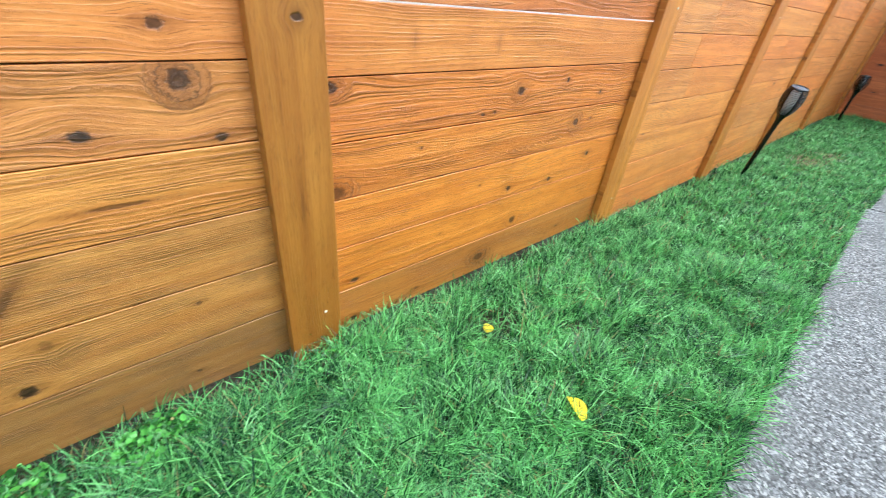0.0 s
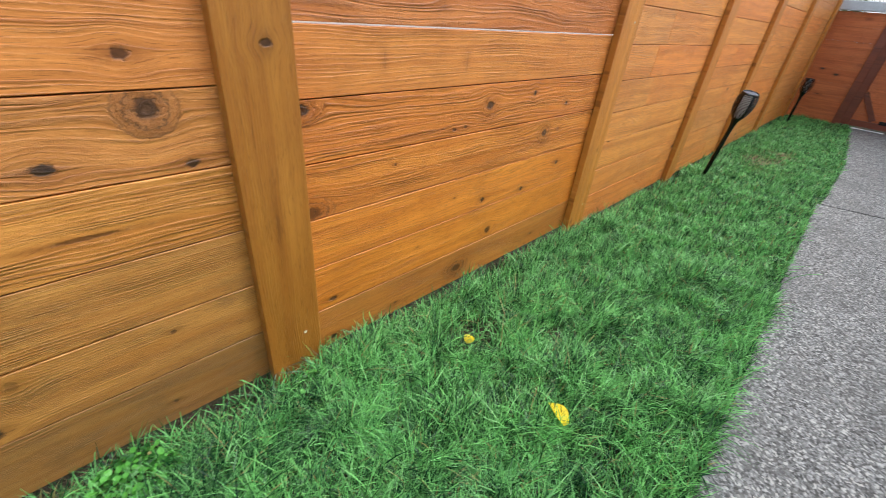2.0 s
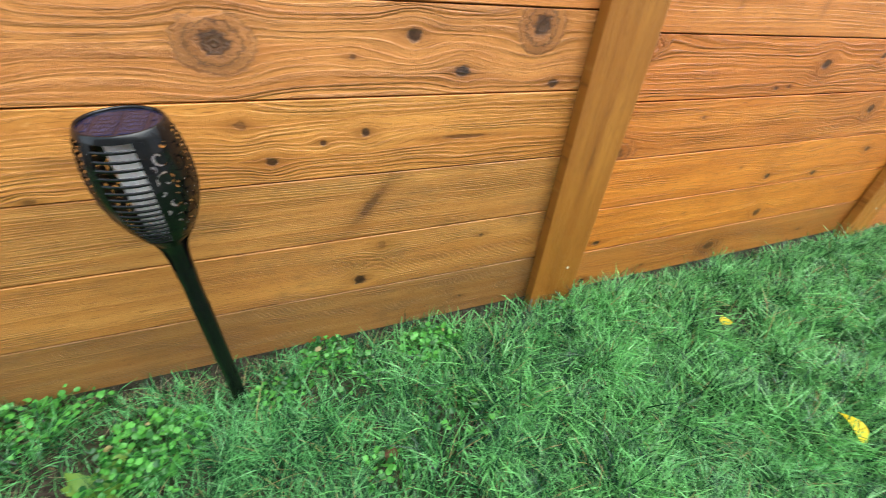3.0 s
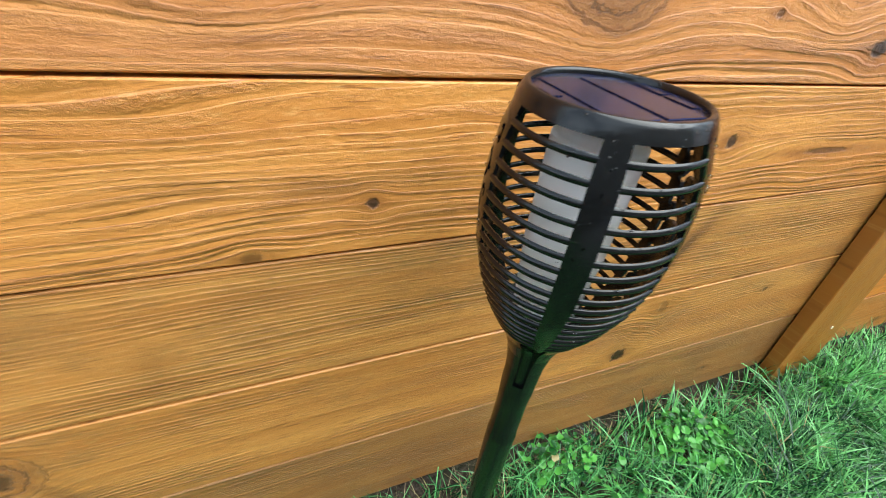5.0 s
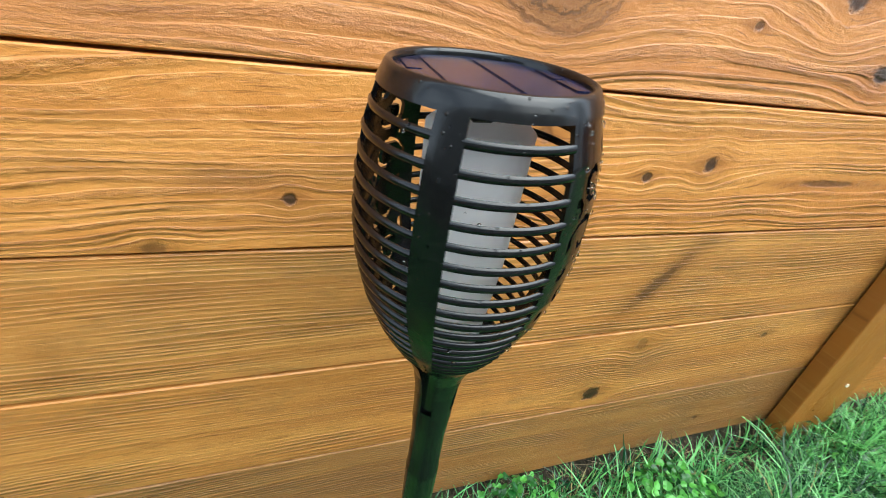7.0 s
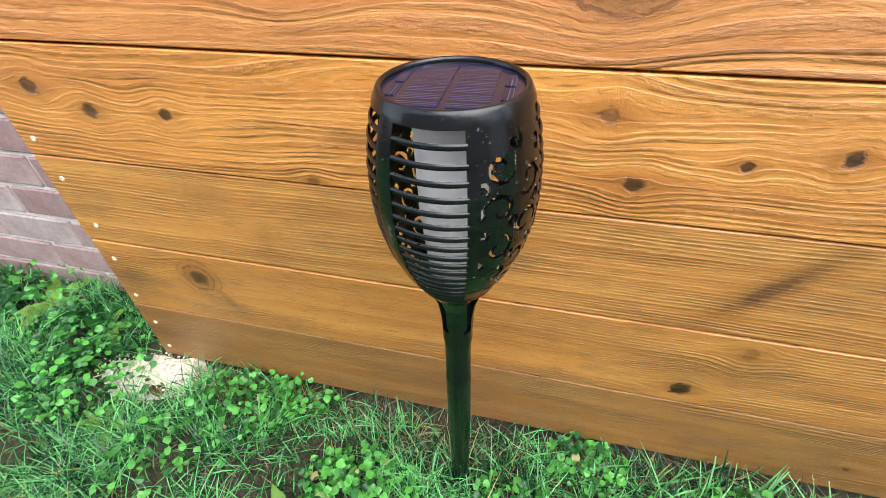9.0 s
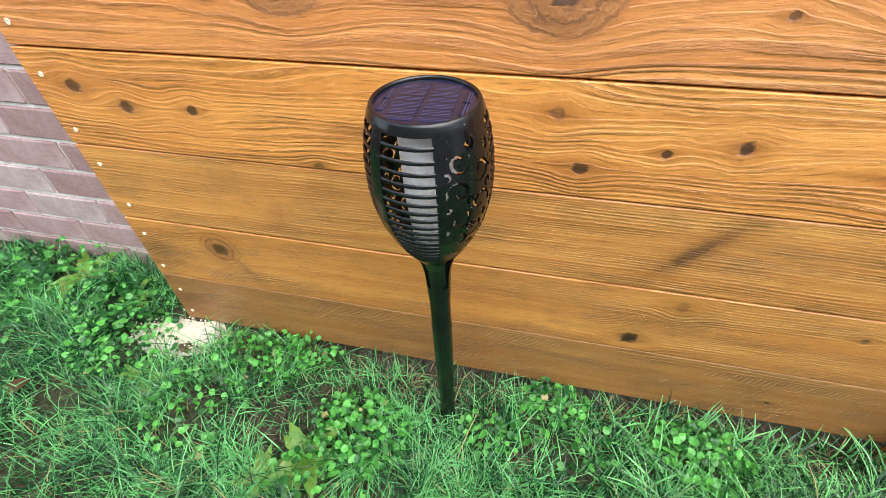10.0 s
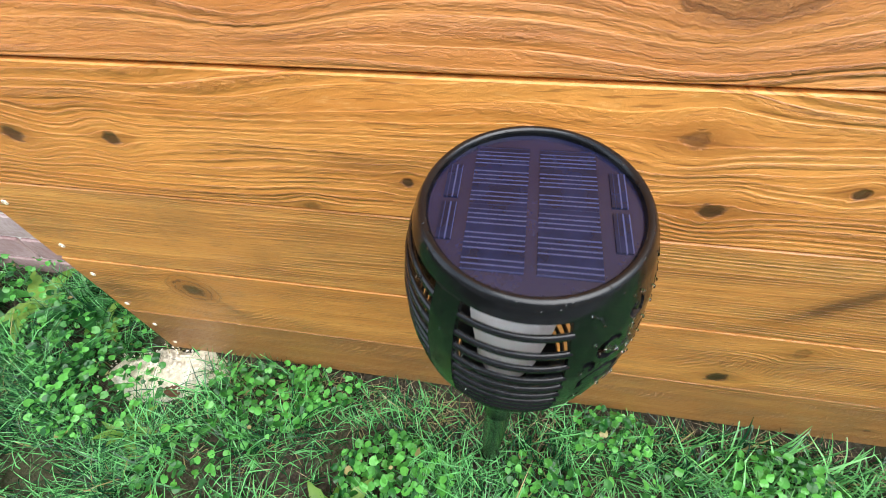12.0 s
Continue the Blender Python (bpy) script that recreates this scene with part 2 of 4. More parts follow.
def plastic_black():
    n = Nodes("black_plastic")
    p = n.local()
    wet = n.step(n.voronoi(p, 170.0), 0.16, 0.08)
    speck = n.noise(p, 240.0, 3.0, 0.6)
    c = n.mix(n.step(speck, 0.45, 0.75), (0.003, 0.0036, 0.004), (0.007, 0.0078, 0.008))
    return n.done(c, n.step(n.noise(p, 30.0, 3.0), 0.3, 0.7, 0.13, 0.26), normal=n.bump(n.math("ADD", n.math("MULTIPLY", wet, 0.6), n.math("MULTIPLY", speck, 0.06)), 0.0007, 0.8), spec=0.42)


def solar_film(name, across):
    """Cells with fine printed lines, across or along."""
    n = Nodes(name)
    x, y, z = n.xyz(n.local())
    v = y if across else x
    fine = n.step(n.math("SINE", n.math("MULTIPLY", v, 2 * math.pi / 0.0031)), 0.55, 0.9)
    band = n.step(n.math("SINE", n.math("MULTIPLY", v, 2 * math.pi / 0.0145)), -0.9, -0.6)
    cloud = n.noise(n.local(), 60.0, 3.0)
    c = n.mix(n.step(cloud, 0.3, 0.7), (0.003, 0.005, 0.017), (0.006, 0.009, 0.030))
    c = n.mix(n.math("MULTIPLY", n.math("MULTIPLY", fine, band), 0.5), c, (0.075, 0.08, 0.17))
    return n.done(c, 0.2, spec=0.32)


EARTH, SLAB, STEP = ground_earth(), concrete("washed_concrete", 0.88), plain("step_concrete", (0.20, 0.205, 0.205), (0.30, 0.305, 0.30), 5, 0.8, 0.002)
BLADE = leaf_green("grass_blade", (0.005, 0.045, 0.014), (0.228, 0.620, 0.182), dryness=0.02, rough=0.22)
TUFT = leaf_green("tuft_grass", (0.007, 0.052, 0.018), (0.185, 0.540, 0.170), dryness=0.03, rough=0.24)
WEED = leaf_green("weed_leaf", (0.012, 0.085, 0.014), (0.125, 0.43, 0.070), dryness=0.02, rough=0.28)
ROSETTE = leaf_green("rosette_leaf", (0.11, 0.23, 0.03), (0.30, 0.43, 0.08), dryness=0.08, rough=0.4)
STRAW = leaf_green("straw", (0.16, 0.11, 0.06), (0.42, 0.33, 0.20), dryness=0.3, rough=0.8)
DEAD = leaf_green("dead_leaf", (0.06, 0.025, 0.015), (0.19, 0.085, 0.045), dryness=0.0, rough=0.7)
YELLOW = leaf_green("yellow_leaf", (0.88, 0.68, 0.015), (0.95, 0.84, 0.05), dryness=0.0, rough=0.45)
SAWDUST = plain("sawdust", (0.68, 0.60, 0.43), (0.92, 0.87, 0.74), 40, 0.95, 0.004)
MOSS = leaf_green("moss", (0.05, 0.10, 0.012), (0.15, 0.24, 0.03), dryness=0.0, rough=0.8)
BLACK, FILM, FILM_B = plastic_black(), solar_film("solar_film", True), solar_film("solar_film_side", False)
def milky():
    n = Nodes("milky_diffuser")
    f = n.noise(n.local(), 25.0, 3.0)
    c = n.mix(f, (0.96, 0.97, 0.98), (0.98, 0.985, 0.99))
    m = n.done(c, 0.4)
    thin = n.tree.nodes.new("ShaderNodeBsdfTranslucent")
    n.link(c, thin.inputs["Color"])
    both = n.tree.nodes.new("ShaderNodeMixShader")
    both.inputs[0].default_value = 0.45
    n.link(n.bsdf.outputs[0], both.inputs[1])
    n.link(thin.outputs[0], both.inputs[2])
    n.link(both.outputs[0], n.out.inputs[0])
    return m


WHITE = milky()
DROP = Nodes("water_drop").done((0.95, 0.97, 1.0), 0.02, Transmission_Weight=1.0, IOR=1.33)
BUS = plain("dark_backing", (0.005, 0.006, 0.020), (0.010, 0.011, 0.034), 30, 0.2)
SILVER = plain("silver_print", (0.25, 0.24, 0.28), (0.36, 0.35, 0.4), 40, 0.3)
SCREW = plain("screw_head", (0.62, 0.54, 0.40), (0.82, 0.75, 0.60), 90, 0.4, metal=0.15)
STUCCO = plain("white_siding_paint", (0.78, 0.80, 0.83), (0.86, 0.87, 0.89), 3, 0.75, 0.002)
# Dim grey of the unseen wall, set by how much light it bounces.
DIM_WALL = plain("dim_wall_grey", (0.33, 0.32, 0.30), (0.43, 0.41, 0.39), 3, 0.75, 0.002)
ROOF_BAND = plain("pale_roof_band", (0.42, 0.47, 0.52), (0.55, 0.60, 0.65), 4, 0.6)
TRIMW = plain("white_trim_paint", (0.74, 0.76, 0.78), (0.84, 0.85, 0.86), 4, 0.55)
GRAVEL = plain("gravel", (0.06, 0.055, 0.048), (0.26, 0.24, 0.21), 30, 0.85)
DARKWOOD = wood("dark_stained_wood", along="z", tone=(0.27, 0.15, 0.28), ring=0.3)
GATEWOOD = wood("gate_wood", along="y", tone=(0.86, 0.56, 0.66), scatter=1.4, ring=0.5)
POSTWOOD = wood("post_wood", [(1.034, 0.018, 0.011, 0.017, 0.85), (0.575, -0.01, 0.05, 0.006, 0.4)], along="z", tone=(0.61, 0.58, 0.38), rough_sawn=0.35, weather=0.25, ring=0.42, figure=0.45, period=0.006)
POSTWOOD_B = wood("post_wood_plain", along="z", tone=(0.84, 0.78, 0.58), rough_sawn=0.3, scatter=0.6, ring=0.4, figure=0.5, period=0.006)
GREYBOX = plain("grey_box", (0.20, 0.21, 0.20), (0.30, 0.31, 0.30), 6, 0.6)
LID = plain("dark_lid", (0.02, 0.024, 0.032), (0.045, 0.05, 0.06), 8, 0.5)
RED = plain("red_bag_film", (0.62, 0.03, 0.06), (0.80, 0.10, 0.13), 14, 0.3)
BAGWHITE = plain("white_bag_film", (0.60, 0.58, 0.62), (0.80, 0.78, 0.80), 14, 0.3)
BARK = plain("bark", (0.07, 0.055, 0.045), (0.17, 0.14, 0.12), 12, 0.9, 0.004)
NEEDLE = leaf_green("needles", (0.012, 0.035, 0.014), (0.04, 0.085, 0.03), dryness=0.0, rough=0.6)
WICKER = plain("frayed_fibre_roll", (0.58, 0.30, 0.20), (0.93, 0.86, 0.80), 34, 0.9, 0.006)
PEBBLES = [plain(f"pebble_{i}", tuple(v * 0.75 for v in c), c, 30, 0.7) for i, c in enumerate(((0.26, 0.25, 0.22), (0.14, 0.135, 0.13), (0.42, 0.38, 0.32), (0.07, 0.07, 0.07)))]


# ---- helpers for building ----
def obj(name, bm, material, parent=None, label="", smooth=False):
    me = bpy.data.meshes.new(name)
    bm.to_mesh(me)
    bm.free()
    me.materials.append(material)
    if smooth:
        me.shade_smooth()
        me.set_sharp_from_angle(angle=radians(50))
    ob = new(name, me)
    if parent is not None:
        ob.parent = parent
    if label:
        ob["label"] = label
    return ob


def part(name, bm, material, parent, label="", smooth=False):
    return obj(name, bm, material, parent, label, smooth)


def thing(name, at, label, category, group="", kind=""):
    e = new(name)
    e.empty_display_size = 0.05
    e.matrix_basis = at if isinstance(at, Matrix) else Matrix.Translation(at)
    return tagged(e, label, category, group, kind)


def box(x0, x1, y0, y1, z0, z1, bevel=0.0, jitter=0.0, rng=None, segments=1):
    bm = bmesh.new()
    bmesh.ops.create_cube(bm, size=1)
    for v in bm.verts:
        v.co = Vector(((x0 + x1) / 2 + v.co.x * (x1 - x0), (y0 + y1) / 2 + v.co.y * (y1 - y0), (z0 + z1) / 2 + v.co.z * (z1 - z0)))
        if jitter:
            v.co += Vector([rng.uniform(-jitter, jitter) for _ in range(3)])
    if bevel:
        bmesh.ops.bevel(bm, geom=bm.edges[:], offset=bevel, segments=segments, affect="EDGES", profile=0.6)
    return bm


def lathe(profile, a0=0.0, a1=360.0, steps=48, close=False):
    """A surface turned about z from (radius, height) pairs."""
    bm = bmesh.new()
    full = abs(a1 - a0) >= 360
    count = steps if full else steps + 1
    rings = []
    for i in range(count):
        a = radians(a0 + (a1 - a0) * i / steps)
        rings.append([bm.verts.new((r * math.cos(a), r * math.sin(a), h)) for r, h in profile])
    for i in range(steps):
        p, q = rings[i], rings[(i + 1) % count]
        for j in range(len(profile) - 1):
            bm.faces.new((p[j], q[j], q[j + 1], p[j + 1]))
        if close:
            bm.faces.new((p[-1], q[-1], q[0], p[0]))
    if close and not full:
        bm.faces.new(rings[0])
        bm.faces.new(rings[-1][::-1])
    bmesh.ops.recalc_face_normals(bm, faces=bm.faces[:])
    return bm


def heap(name, verts, faces, material, label="", category="", kind="stuff", parent=None):
    """Many small shapes in one mesh."""
    me = bpy.data.meshes.new(name)
    me.from_pydata(verts, [], faces)
    me.materials.append(material)
    ob = new(name, me)
    if parent is not None:
        ob.parent = parent
    return tagged(ob, label, category, "", kind)


def slope(x):
    """The ground falls a little along the fence."""
    x = min(max(0.0, x), 12.0)
    return -0.03 * min(1.0, x / 1.5) - 0.003 * x


def edge_y(x):
    """The path's edge beside the lawn."""
    if x < 4.1:
        return -1.165 + 0.0305 * x
    return -1.075 - 0.005 * (x - 4.1) if x < 5.9 else -1.084 + 0.056 * (x - 5.9)


def rise(x, y):
    """Height of the soil."""
    z = slope(x) + 0.012 * noise.noise(Vector((x * 2.3, y * 2.3, 0.3))) + 0.006 * noise.noise(Vector((x * 9, y * 9, 1.7)))
    if y > -0.12:
        z -= 0.016 * (y + 0.12) / 0.12 if y < 0 else 0.016
    if x < -1.5:
        z += 0.055 * min(1.0, (-1.5 - x) / 0.6)
    if y < edge_y(x) and x > -2.2:
        z -= 0.05
    return z


# ---- ground ----
def soil():
    """One sheet to the horizon, finer where the lawn is."""
    xs = sorted({*np.arange(-4, 11.01, 0.1).round(3), -2000, -400, -80, -20, -8, 14, 25, 80, 400, 2000})
    ys = sorted({*np.arange(-3, 0.51, 0.07).round(3), -2000, -400, -80, -20, -6, 1, 2, 6, 20, 80, 400, 2000})
    verts, faces = [], []
    for y in ys:
        for x in xs:
            near = -5 < x < 12 and -4 < y < 2
            verts.append((x, y, rise(x, y) if near else slope(min(x, 12)) - 0.03))
    w = len(xs)
    for j in range(len(ys) - 1):
        for i in range(w - 1):
            k = j * w + i
            faces.append((k, k + 1, k + w + 1, k + w))
    ob = heap("ground", verts, faces, EARTH, "damp dark soil under the lawn", "ground", "structure")
    ob.data.shade_smooth()


def blades(name, count, x0, x1, y0, y1, tall, wide, seed, label, keep=None, segs=3, material=BLADE, flat=0.0, category="grass"):
    """Single blades, each a tapering bent strip."""
    rng = np.random.default_rng(seed)
    verts, faces = [], []
    for _ in range(count):
        x, y = rng.uniform(x0, x1), rng.uniform(y0, y1)
        if keep and not keep(x, y, rng):
            continue
        base = rise(x, y)
        if y < edge_y(x):
            base += 0.05
        clump = noise.noise(Vector((x * 5.0, y * 5.0, 5.0))) + 0.5 * noise.noise(Vector((x * 14.0, y * 14.0, 3.0)))
        h = tall * (0.45 + 1.0 * rng.random()) * (1.0 + 0.6 * clump)
        a = rng.uniform(0, 2 * math.pi) + 1.5 * noise.noise(Vector((x * 6.0, y * 6.0, 9.0)))
        lean = rng.uniform(0.2, 1.5) + flat
        dx, dy = math.cos(a), math.sin(a)
        w = wide * 0.5 * rng.uniform(0.6, 1.5)
        tilt = rng.uniform(-0.6, 0.6)
        px, py, pz = -dy * w, dx * w, tilt * w
        k = len(verts)
        for s in range(segs):
            f = s / segs
            away, up = h * lean * f * f * 0.8, h * (f - 0.26 * lean * f * f)
            t = 1 - 0.45 * f
            verts.append((x + dx * away - px * t, y + dy * away - py * t, base + up - 0.004 - pz * t))
            verts.append((x + dx * away + px * t, y + dy * away + py * t, base + up - 0.004 + pz * t))
        verts.append((x + dx * h * lean * 0.8, y + dy * h * lean * 0.8, base + h * (1 - 0.3 * lean)))
        for s in range(segs - 1):
            faces.append((k + 2 * s, k + 2 * s + 1, k + 2 * s + 3, k + 2 * s + 2))
        faces.append((k + 2 * segs - 2, k + 2 * segs - 1, k + 2 * segs))
    return heap(name, verts, faces, material, label, category)


def on_lawn(x, y, rng):
    if y < edge_y(x) + rng.uniform(-0.012, 0.012) or (x > -1.84 and y > -0.012) or y > 0.14:
        return False
    thin = noise.noise(Vector((x * 3.1 + 4, y * 3.1, 2.0)))
    bare = 0.0
    if x < -0.5:
        bare = 0.22 + max(0.0, thin) * 0.9
    if x > -1.9 and y > -0.09:
        bare = max(bare, 0.35 + 0.4 * (y + 0.09) / 0.09)
    for cx, cy, r in BARE:
        d = math.hypot((x - cx) / 1.5, y - cy) / r
        if d < 1:
            bare = max(bare, (0.97 if x < -1.6 else 0.85) * (1 - d ** 4))
    for cx, cy, r, _ in CLUMPS:
        d = math.hypot((x - cx) / 1.3, y - cy) / r
        if d < 1:
            bare = max(bare, 0.92 * (1 - d ** 4))
    return rng.random() > bare


BARE = [(-1.325, -0.285, 0.06), (-1.805, -0.075, 0.115), (-1.15, -0.30, 0.06), (-1.95, -0.30, 0.05), (0.62, -0.30, 0.11), (1.05, -0.2, 0.09), (5.1, -0.45, 0.22), (-1.42, -0.24, 0.10), (-1.1, -0.06, 0.08), (-0.2, -0.08, 0.07), (5.6, -0.55, 0.16), (0.9, -0.5, 0.05)]

CLUMPS = [(-0.495, -0.125, 0.075, 150), (-1.225, -0.212, 0.085, 170), (-0.947, -0.164, 0.05, 40), (-1.55, -0.085, 0.09, 120), (-1.91, -0.125, 0.10, 150), (-0.80, -0.045, 0.055, 60), (-2.30, 0.03, 0.16, 170),
          (-2.05, -0.02, 0.10, 90), (-1.42, -0.04, 0.06, 50), (-1.62, -0.26, 0.09, 50), (-1.27, -0.34, 0.08, 60), (-0.80, -0.16, 0.09, 30), (-0.72, -0.45, 0.05, 24), (-0.5, -0.38, 0.08, 26), (-2.35, -0.25, 0.2, 110), (-0.02, -0.13, 0.04, 16)]

soil()
coarse_lawn = lambda x, y, rng: rng.random() < (x + 0.9) / 0.9 and on_lawn(x, y, rng)
fine_lawn = lambda x, y, rng: rng.random() < (0.1 - x) / 0.9 and on_lawn(x, y, rng)
blades("lawn", 108000, -0.9, 2.2, -1.4, 0.0, 0.078, 0.0036, 3, "dense wet green lawn grass beside the path", coarse_lawn)
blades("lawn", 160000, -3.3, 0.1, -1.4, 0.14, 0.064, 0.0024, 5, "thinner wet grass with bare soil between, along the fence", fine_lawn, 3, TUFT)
blades("lawn", 88000, 2.05, 9.1, -1.2, 0.0, 0.062, 0.0048, 4, "green lawn grass running to the gate", on_lawn, 2)
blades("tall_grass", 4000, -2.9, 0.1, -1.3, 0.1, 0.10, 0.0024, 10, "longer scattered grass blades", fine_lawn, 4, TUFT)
blades("tall_grass", 5000, -0.9, 2.4, -1.3, 0.0, 0.11, 0.0034, 9, "longer scattered grass blades", coarse_lawn, 4)


def tufts(count, x0, x1, y0, y1, seed):
    """Bunches of thin drooping blades that fan out from a crown."""
    rng = np.random.default_rng(seed)
    verts, faces = [], []
    for _ in range(count):
        cx, cy = rng.uniform(x0, x1), rng.uniform(y0, y1)
        if not on_lawn(cx, cy, rng) or math.hypot(cx + 1.04, cy + 0.12) < 0.07:
            continue
        size = rng.uniform(0.65, 1.25)
        comb = rng.uniform(0, 2 * math.pi)
        for _ in range(int(rng.uniform(45, 85))):
            q, b = rng.uniform(0, 2 * math.pi), 0.022 * size * math.sqrt(rng.random())
            x, y = cx + b * math.cos(q), cy + b * math.sin(q)
            a = q + rng.normal(0, 0.5) + 0.5 * math.sin(comb - q)
            h, lean, w = size * rng.uniform(0.05, 0.105), rng.uniform(0.5, 1.75), rng.uniform(0.0006, 0.0011)
            dx, dy = math.cos(a), math.sin(a)
            base, k = rise(x, y) - 0.003, len(verts)
            if y < edge_y(x):
                base += 0.05
            for s in range(4):
                f = s / 4
                away, up, t = h * lean * f * f * 0.85, h * (f - 0.28 * lean * f * f), w * (1 - 0.5 * f)
                verts += [(x + dx * away + dy * t, y + dy * away - dx * t, base + up), (x + dx * away - dy * t, y + dy * away + dx * t, base + up)]
            verts.append((x + dx * h * lean * 0.85, y + dy * h * lean * 0.85, base + h * (1 - 0.32 * lean)))
            faces += [(k + 2 * s, k + 2 * s + 1, k + 2 * s + 3, k + 2 * s + 2) for s in range(3)] + [(k + 6, k + 7, k + 8)]
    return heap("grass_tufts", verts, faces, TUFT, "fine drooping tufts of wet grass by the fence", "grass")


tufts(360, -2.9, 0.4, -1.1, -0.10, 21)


# ---- weeds and litter ----
def sprigs(name, cx, cy, r, count, leaf, label, seed, material=WEED, tall=0.084):
    """A low clump of small round leaves on thin stalks."""
    rng = np.random.default_rng(seed)
    verts, faces = [], []
    for _ in range(count):
        a, q = rng.uniform(0, 2 * math.pi), r * math.sqrt(rng.random())
        x, y = cx + 1.3 * q * math.cos(a), cy + q * math.sin(a)
        if x > -1.84 and y > -0.01:
            continue
        z = rise(x, y) + tall * (0.35 + 0.85 * rng.random()) * (1.15 - 0.6 * q / r)
        s = leaf * rng.uniform(0.55, 1.3)
        m = Matrix.Translation((x, y, z)) @ Euler((rng.uniform(-0.7, 0.7), rng.uniform(-0.7, 0.7), rng.uniform(0, 6.28))).to_matrix().to_4x4()
        k = len(verts)
        verts.append((m @ Vector((0, 0, -0.12 * s)))[:])
        for i in range(8):
            b = 2 * math.pi * i / 8
            notch = 0.62 if i == 4 else 1.0
            verts.append((m @ Vector((s * notch * math.cos(b), 0.9 * s * notch * math.sin(b), 0.10 * s * math.cos(2 * b))))[:])
        faces += [(k, k + 1 + i, k + 1 + (i + 1) % 8) for i in range(8)]
        k = len(verts)
        foot = Vector((x + rng.uniform(-0.01, 0.01), y + rng.uniform(-0.01, 0.01), rise(x, y) - 0.004))
        verts += [(foot.x - 0.0006, foot.y, foot.z), (foot.x + 0.0006, foot.y, foot.z), (x, y, z - 0.1 * s)]
        faces.append((k, k + 1, k + 2))
    return heap(name, verts, faces, material, label, "weed")


for i, (x, y, r, c) in enumerate(CLUMPS):
    sprigs("weed_clump", x, y, r * 1.1, int(c * 2.4), 0.0080, "low clump of small round bright green leaves in the grass", 40 + i)


def leaf_blade(length, width, curl, fold=0.25, lobes=0.0):
    """One long leaf along x, folded on its midrib and curled."""
    bm = bmesh.new()
    n = 8
    rows = []
    for i in range(n + 1):
        f = i / n
        w = width * 0.5 * math.sin(math.pi * min(1, 0.08 + 0.92 * f) ** 0.8) * (1 + lobes * (i % 2))
        x, z = length * f * (1 - 0.25 * curl * f), length * (0.55 * f - curl * f * f)
        rows.append([bm.verts.new((x, s * w, z + abs(s) * fold * w)) for s in (-1, 0, 1)])
    for p, q in zip(rows, rows[1:]):
        for k in (0, 1):
            bm.faces.new((p[k], q[k], q[k + 1], p[k + 1]))
    return bm


def rosette(cx, cy, count, size, seed, material=ROSETTE, label="yellow-green broad-leaved weed spread flat in the grass"):
    """A broad-leaved weed: leaves fanned from one root."""
    rng = random.Random(seed)
    t = thing("broadleaf_weed", (cx, cy, rise(cx, cy) + 0.016), label, "weed", "broad-leaved weeds")
    for i in range(count):
        bm = leaf_blade(size * rng.uniform(0.6, 1.15), size * 0.24, rng.uniform(0.3, 0.75), 0.3, 0.25)
        bm.transform(pose(0, 0, 0, rng.uniform(-15, 15), rng.uniform(-10, 10), 360 * i / count + rng.uniform(-20, 20)))
        part("leaf", bm, material, t, smooth=True)


rosette(-1.325, -0.285, 13, 0.115, 1)
rosette(-1.40, -0.345, 8, 0.08, 2)
rosette(-2.22, 0.05, 10, 0.13, 3)
rosette(-2.02, 0.02, 8, 0.10, 4)
rosette(-1.80, -0.20, 7, 0.07, 5)
for k, (x, y, size) in enumerate(((-2.10, 0.05, 0.13), (-2.38, 0.02, 0.15), (-2.24, -0.10, 0.12), (-2.55, 0.07, 0.14), (-2.02, -0.07, 0.09))):
    rosette(x, y, 9, size, 20 + k, WEED, "deep green broad-leaved weed standing by the brick wall")


def fallen(name, x, y, length, width, spin, material, label, category, lift=0.03):
    bm = leaf_blade(length, width, 0.55, 0.35)
    bm.transform(Matrix.Translation((-length * 0.4, 0, 0)))
    bmesh.ops.solidify(bm, geom=bm.faces[:], thickness=0.0008)
    ob = obj(name, bm, material, smooth=True)
    ob.matrix_basis = pose(x, y, rise(x, y) + lift, 8, -6, spin)
    return tagged(ob, label, category, "fallen leaves")


fallen("fallen_leaf", 0.505, -0.752, 0.100, 0.054, 75, YELLOW, "bright yellow fallen leaf lying in the grass", "leaf", 0.055)
fallen("fallen_leaf", 0.560, -0.320, 0.050, 0.042, 20, YELLOW, "small yellow fallen leaf in the grass", "leaf", 0.045)
for x, y, s, spin in ((1.61, -0.953, 0.06, 10), (1.62, -1.05, 0.055, 70), (1.74, -0.425, 0.05, 120), (1.16, -0.235, 0.06, 40), (0.86, -0.475, 0.05, 200), (-0.874, -0.207, 0.07, 30), (-1.76, -0.105, 0.05, 150),
                      (-0.70, -0.41, 0.055, 80), (-1.29, -0.39, 0.05, 20), (-2.05, -0.3, 0.06, 60)):
    fallen("dead_leaf", x, y, s, s * 0.6, spin, DEAD, "dark brown dead leaf lying in the grass", "leaf", 0.018)

straw_spots = lambda x, y, rng: rng.random() < (1.0 if y > -0.09 and x > -1.84 else 0.12) and on_edge(x, y)
on_edge = lambda x, y: edge_y(x) < y < -0.004 and (x < 2.3 or rise(x, y) > -9)
blades("straw_litter", 9000, -1.9, 2.6, -0.30, -0.004, 0.035, 0.0016, 12, "pale dry straw and twigs on the soil along the fence", straw_spots, 2, STRAW, 1.6, "litter")
